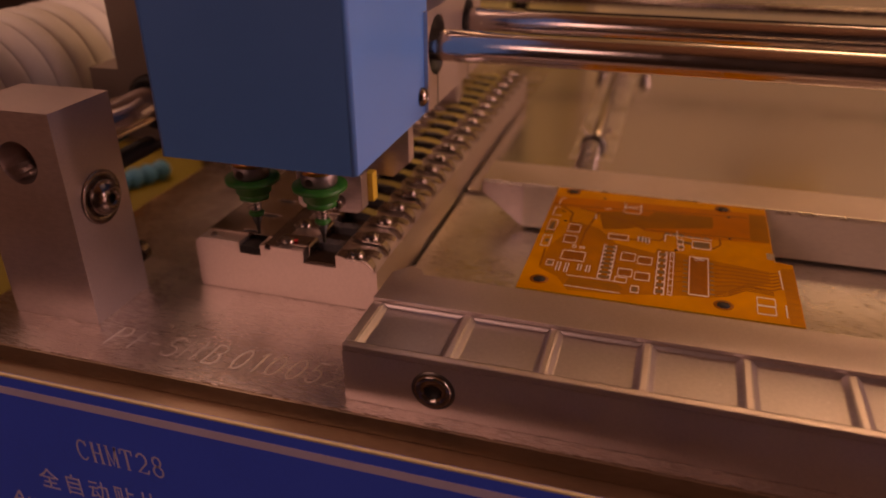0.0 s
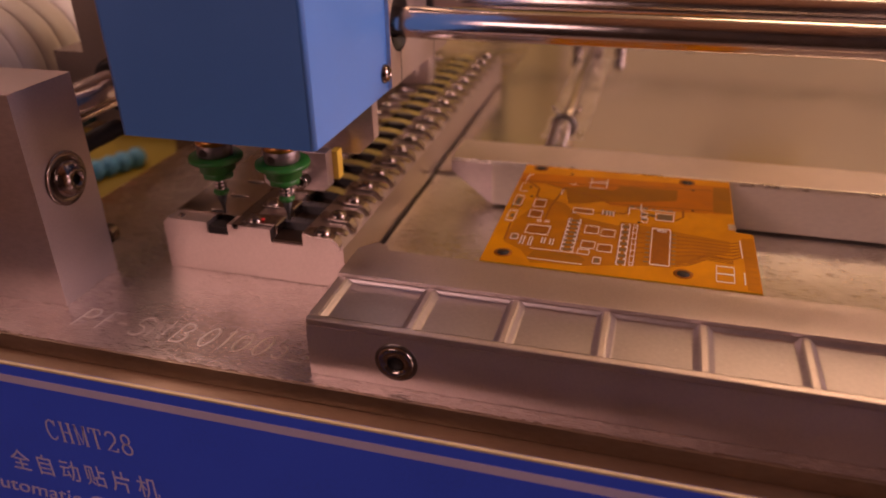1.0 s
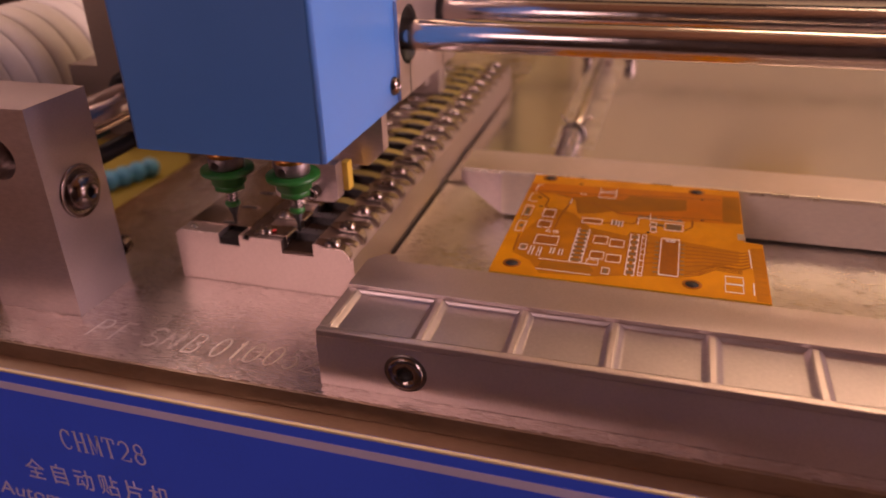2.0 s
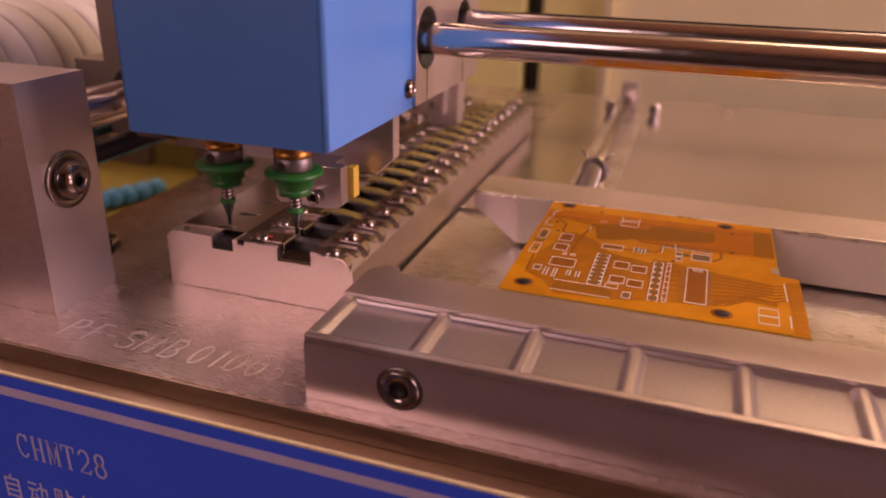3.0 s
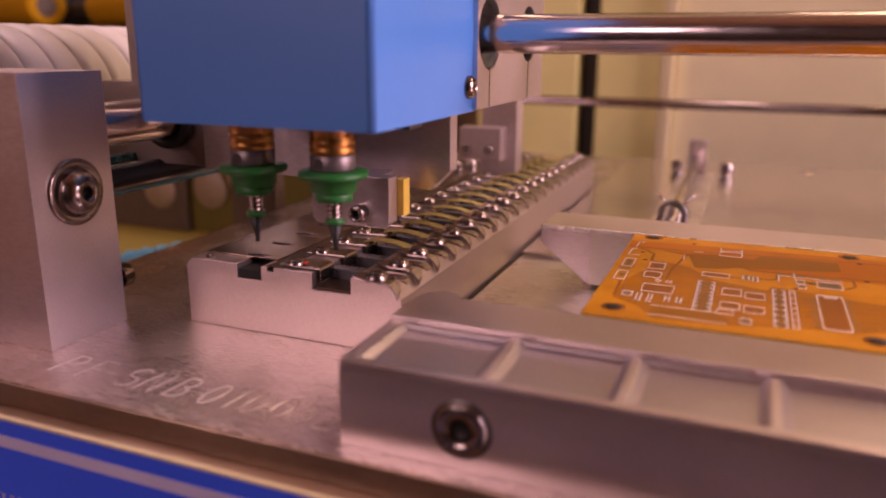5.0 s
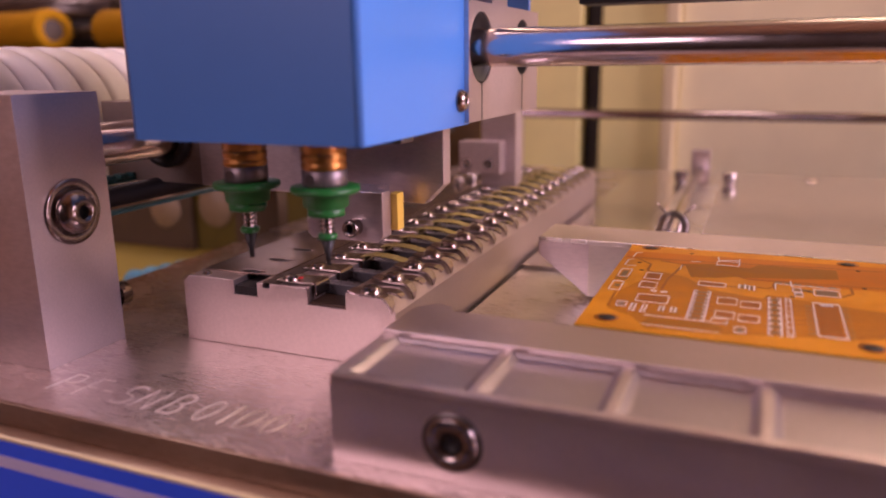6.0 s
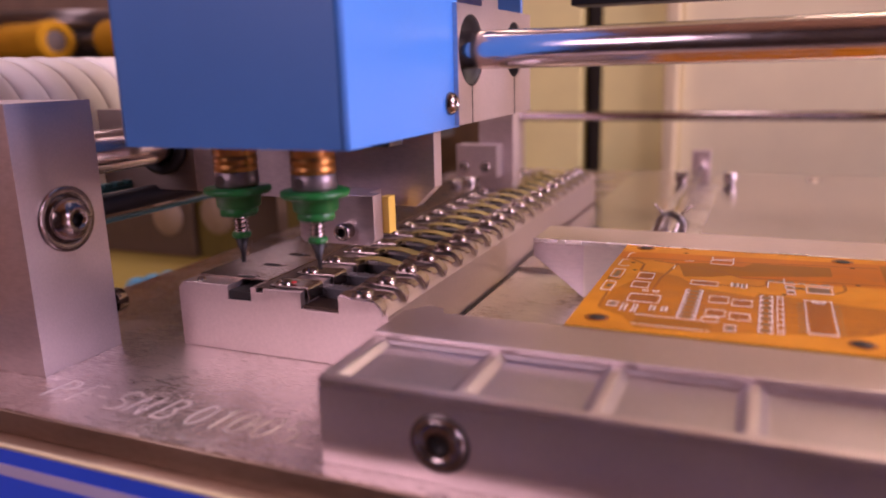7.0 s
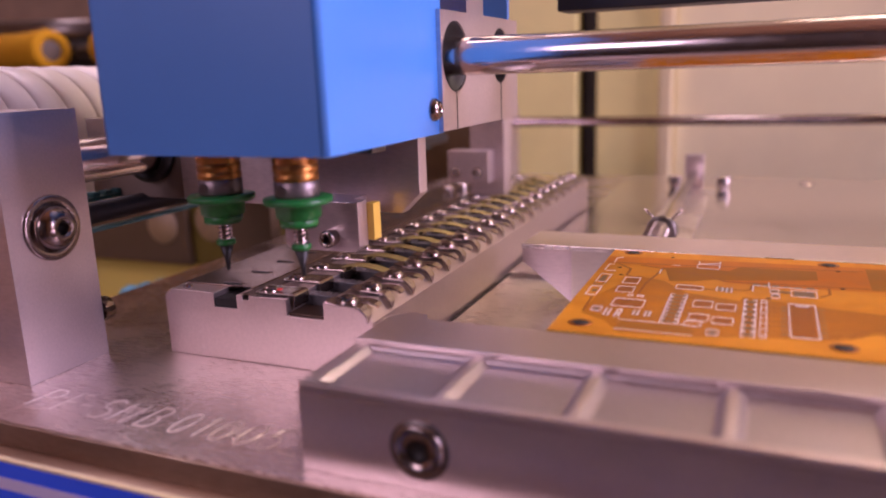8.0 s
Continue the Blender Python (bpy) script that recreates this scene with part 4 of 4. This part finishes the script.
for side in (-1, 1):
    part("clip_prong", rod(bmesh.new(), (-2.27 + 0.18 * side, 20.78, 0.85), (-2.27 + 0.42 * side, 20.85, 1.08), 0.03, 8), STEEL, plunger)
part("end_block", box(bmesh.new(), -2.75, -2.15, 30.6, 31.2, 0.121, 1.25, 0.04), BRUSHED, plunger)
part("groove", box(bmesh.new(), -2.95, -1.75, 20.9, 30.4, 0.121, 0.124), POLISHED, plunger)
for x in (-3.05, -1.45):
    s = thing("cap_screw", (x, 30.4, 0.12), "small steel cap screw standing in the back plate", "screw", "back plate screws")
    part("head", lathe(bmesh.new(), [(0.0, 0.36), (0.10, 0.36), (0.12, 0.55), (0.2, 0.55), (0.22, 0.53), (0.22, 0.22)], (x, 30.4, 0), "z", 20), STEEL, s)
    part("shank", lathe(bmesh.new(), [(0.16, 0.22), (0.16, 0.121)], (x, 30.4, 0), "z", 16), STEEL, s)
s = part("cap_screw", lathe(bmesh.new(), [(0.0, 0.17), (0.2, 0.17), (0.24, 0.121)], (1.2, 32.2, 0), "z", 20), STEEL)
tagged(s, "flat steel screw head in the back plate", "screw", "back plate screws")
rear = part("rear_shaft", lathe(bmesh.new(), [(0.0, 0.0), (0.18, 0.0), (0.18, 30.0), (0.0, 30.0)], (-10.6, 34.2, 2.20), "x", 28), STEEL)
tagged(rear, "thin steel shaft along the rear of the machine", "guide shaft", "guide shafts")
for x in (-10.9, 19.3):
    s = part("shaft_support", box(bmesh.new(), x, x + 0.8, 33.6, 34.8, -0.9, 2.8, 0.05), BRUSHED)
    tagged(s, "aluminium block holding the rear shaft", "shaft support", "shaft supports")
for k in range(4):
    s = thing("cap_screw", (-8.10 + 0.14 * k, 21.9 + 0.62 * k, TOP + 0.03), "bright steel cap screw on the feeder cover", "screw", "feeder cover screws")
    part("head", lathe(bmesh.new(), [(0.0, 0.13), (0.07, 0.13), (0.08, 0.20), (0.14, 0.20), (0.16, 0.17), (0.16, 0.0)], (-8.10 + 0.14 * k, 21.9 + 0.62 * k, TOP + 0.031), "z", 20), SPRINGSTEEL, s)
rb = thing("rear_bracket", (-7.1, 22, TOP), "grey aluminium bracket standing on the feeder block", "bracket")
part("upright", box(bmesh.new(), -7.4, -6.45, 21.8, 22.4, TOP + 0.031, 3.9, 0.03), BRUSHED, rb)
part("lug", box(bmesh.new(), -7.85, -6.72, 21.3, 21.8, 1.5, 2.35, 0.03), BRUSHED, rb)
for x in (-7.62, -7.02):
    part("screw", lathe(bmesh.new(), [(0.0, -0.07), (0.05, -0.07), (0.06, -0.1), (0.11, -0.1), (0.13, -0.07), (0.13, 0.0)], (x, 21.3, 1.78), "y", 20), STEEL, rb)

# ---- left side: wheels, panel, rollers ----
wheel_bm = lathe(bmesh.new(), [(0.0, 0.0), (1.52, 0.0), (1.57, 0.06), (1.595, 0.18), (1.60, 0.31), (1.595, 0.44), (1.57, 0.57), (1.53, 0.625), (0.0, 0.625)], (-14.4, 11.0, 3.16), "y", 72)
bmesh.ops.recalc_face_normals(wheel_bm, faces=wheel_bm.faces)
wheel = part("take_up_wheel", wheel_bm, WHITE)
tagged(wheel, "white plastic tape take-up wheel on a shared axle", "wheel", "take-up wheels")
base = wheel.location.copy()
for k in range(1, 16):
    copy_thing(wheel, Matrix.Translation(base + Vector((0, 0.635 * k * CM, 0))))
axle = thing("axle_stand", (-14.4, 16, -2.4), "steel axle with end stands carrying the white wheels", "axle")
part("axle", rod(bmesh.new(), (-14.4, 9.9, 3.16), (-14.4, 22.0, 3.16), 0.3), STEEL, axle)
for y in (10.0, 21.3):
    part("stand", box(bmesh.new(), -15.2, -13.6, y, y + 0.5, -2.4, 4.6, 0.03), BROWN, axle)
mat_sheet = part("bench_mat", box(bmesh.new(), -60, -12.62, 8.0, 43, -2.6, -2.4, 0.05), BRIGHTYELLOW)
tagged(mat_sheet, "yellow plastic sheet lying beside the machine bed", "mat", "", "structure")
part("mat_box", box(bmesh.new(), -58, -12.64, 9.0, 42, -13, -2.6), DARKROOM, mat_sheet)
# Added upright olive sheet stands in for the yellow surface seen dim.
side = thing("olive_screen", (-18, 25.2, -2.4), "olive stand-in for the dimmed yellow sheet, with beige round discs", "panel")
part("sheet", box(bmesh.new(), -19.9, -12.7, 25.0, 25.3, -2.4, 2.4, 0.03), OLIVE, side)
part("sheet", box(bmesh.new(), -28, -19.9, 24.7, 25.2, -2.4, 2.4, 0.03), BROWN, side, "brown panel section")
for x, z, rx in ((-18.9, -0.75, 0.75), (-17.3, -0.15, 0.85), (-21.0, -0.9, 0.7)):
    part("disc", lathe(bmesh.new(), [(0.0, -0.12), (rx - 0.06, -0.12), (rx, -0.06), (rx, 0.0)], (x, 24.7 if x < -19.9 else 25.0, z), "y", 40), BEIGE, side, "beige round disc")
tube = thing("ribbed_tube", (-17.8, 20.7, -2.4), "pale blue ribbed plastic tube lying on the yellow sheet", "tube")
for k in range(5):
    bm = lathe(bmesh.new(), [(0.0, -0.25), (0.26, -0.25), (0.32, -0.15), (0.335, 0.0), (0.32, 0.15), (0.26, 0.25), (0.0, 0.25)], (0, 0, 0), "y", 24)
    bmesh.ops.rotate(bm, verts=bm.verts, cent=(0, 0, 0), matrix=Matrix.Rotation(radians(25), 3, "Z"))
    bmesh.ops.translate(bm, verts=bm.verts, vec=(-17.2 - 0.21 * k, 21.7 - 0.45 * k, -2.07))
    part("rib", bm, PALEBLUE, tube)

# ---- tool shelf in the far left ----
shelf = part("tool_shelf", box(bmesh.new(), -60, -18, 28, 36, 4.6, 5.0), DARKROOM)
tagged(shelf, "dark shelf carrying hand tools", "shelf", "", "structure")
part("shelf_leg", box(bmesh.new(), -59, -19, 34, 36, -13, 4.6), DARKROOM, shelf)


def grip(x, y, z, length, r, mat, turn, label):
    """A hand tool's grip: a thick sleeve with a rim and a dark bore."""
    g = thing("tool_handle", (x, y, z), label, "hand tool", "tools on the shelf")
    g.rotation_euler = (0, 0, radians(turn))
    for name, prof, m in (("sleeve", [(r * 0.7, 0.0), (r, 0.15), (r * 0.92, length * 0.5), (r, length - 0.2), (r * 0.9, length), (r * 0.55, length), (r * 0.5, length - 0.5)], mat), ("core", [(0.0, length - 0.15), (r * 0.5, length - 0.15)], BROWN), ("shank", [(r * 0.4, 0.05), (r * 0.3, -2.2), (0.0, -2.2)], DARKSTEEL)):
        bm = lathe(bmesh.new(), prof, (x, y, z + r), "x", 24)
        mesh = part(name, bm, m, g)
    return g


grip(-34.6, 30, 5.0, 4.2, 0.95, TOOLYELLOW, -12, "yellow plastic sleeve handle of a hand tool")
grip(-28.2, 30, 5.0, 3.4, 0.9, TOOLYELLOW, -15, "yellow plastic sleeve handle of a hand tool")
grip(-38.5, 30, 5.0, 3.0, 0.9, ORANGE, -8, "orange plastic handle of a hand tool")
d = thing("screwdriver", (-26.0, 31, 5.0), "orange handled screwdriver leaning on the board", "screwdriver", "tools on the shelf")
part("handle", rod(bmesh.new(), (-25.4, 31.5, 6.4), (-28.2, 33, 11.0), 0.55), ORANGE, d)
part("blade", rod(bmesh.new(), (-25.4, 31.5, 6.4), (-24.7, 31.1, 5.05), 0.2), DARKSTEEL, d)
k = thing("pliers", (-33, 32, 5.0), "dark pliers lying behind the yellow handles", "pliers", "tools on the shelf")
part("jaw", rod(bmesh.new(), (-38, 32, 7.2), (-30, 32.5, 6.9), 0.6), DARKSTEEL, k)
part("tip", rod(bmesh.new(), (-30, 32.5, 6.9), (-28.4, 32.6, 6.3), 0.45), STEEL, k)
part("rest", box(bmesh.new(), -37, -29, 31.6, 33.4, 5.0, 6.5, 0.3), BLACK, k)
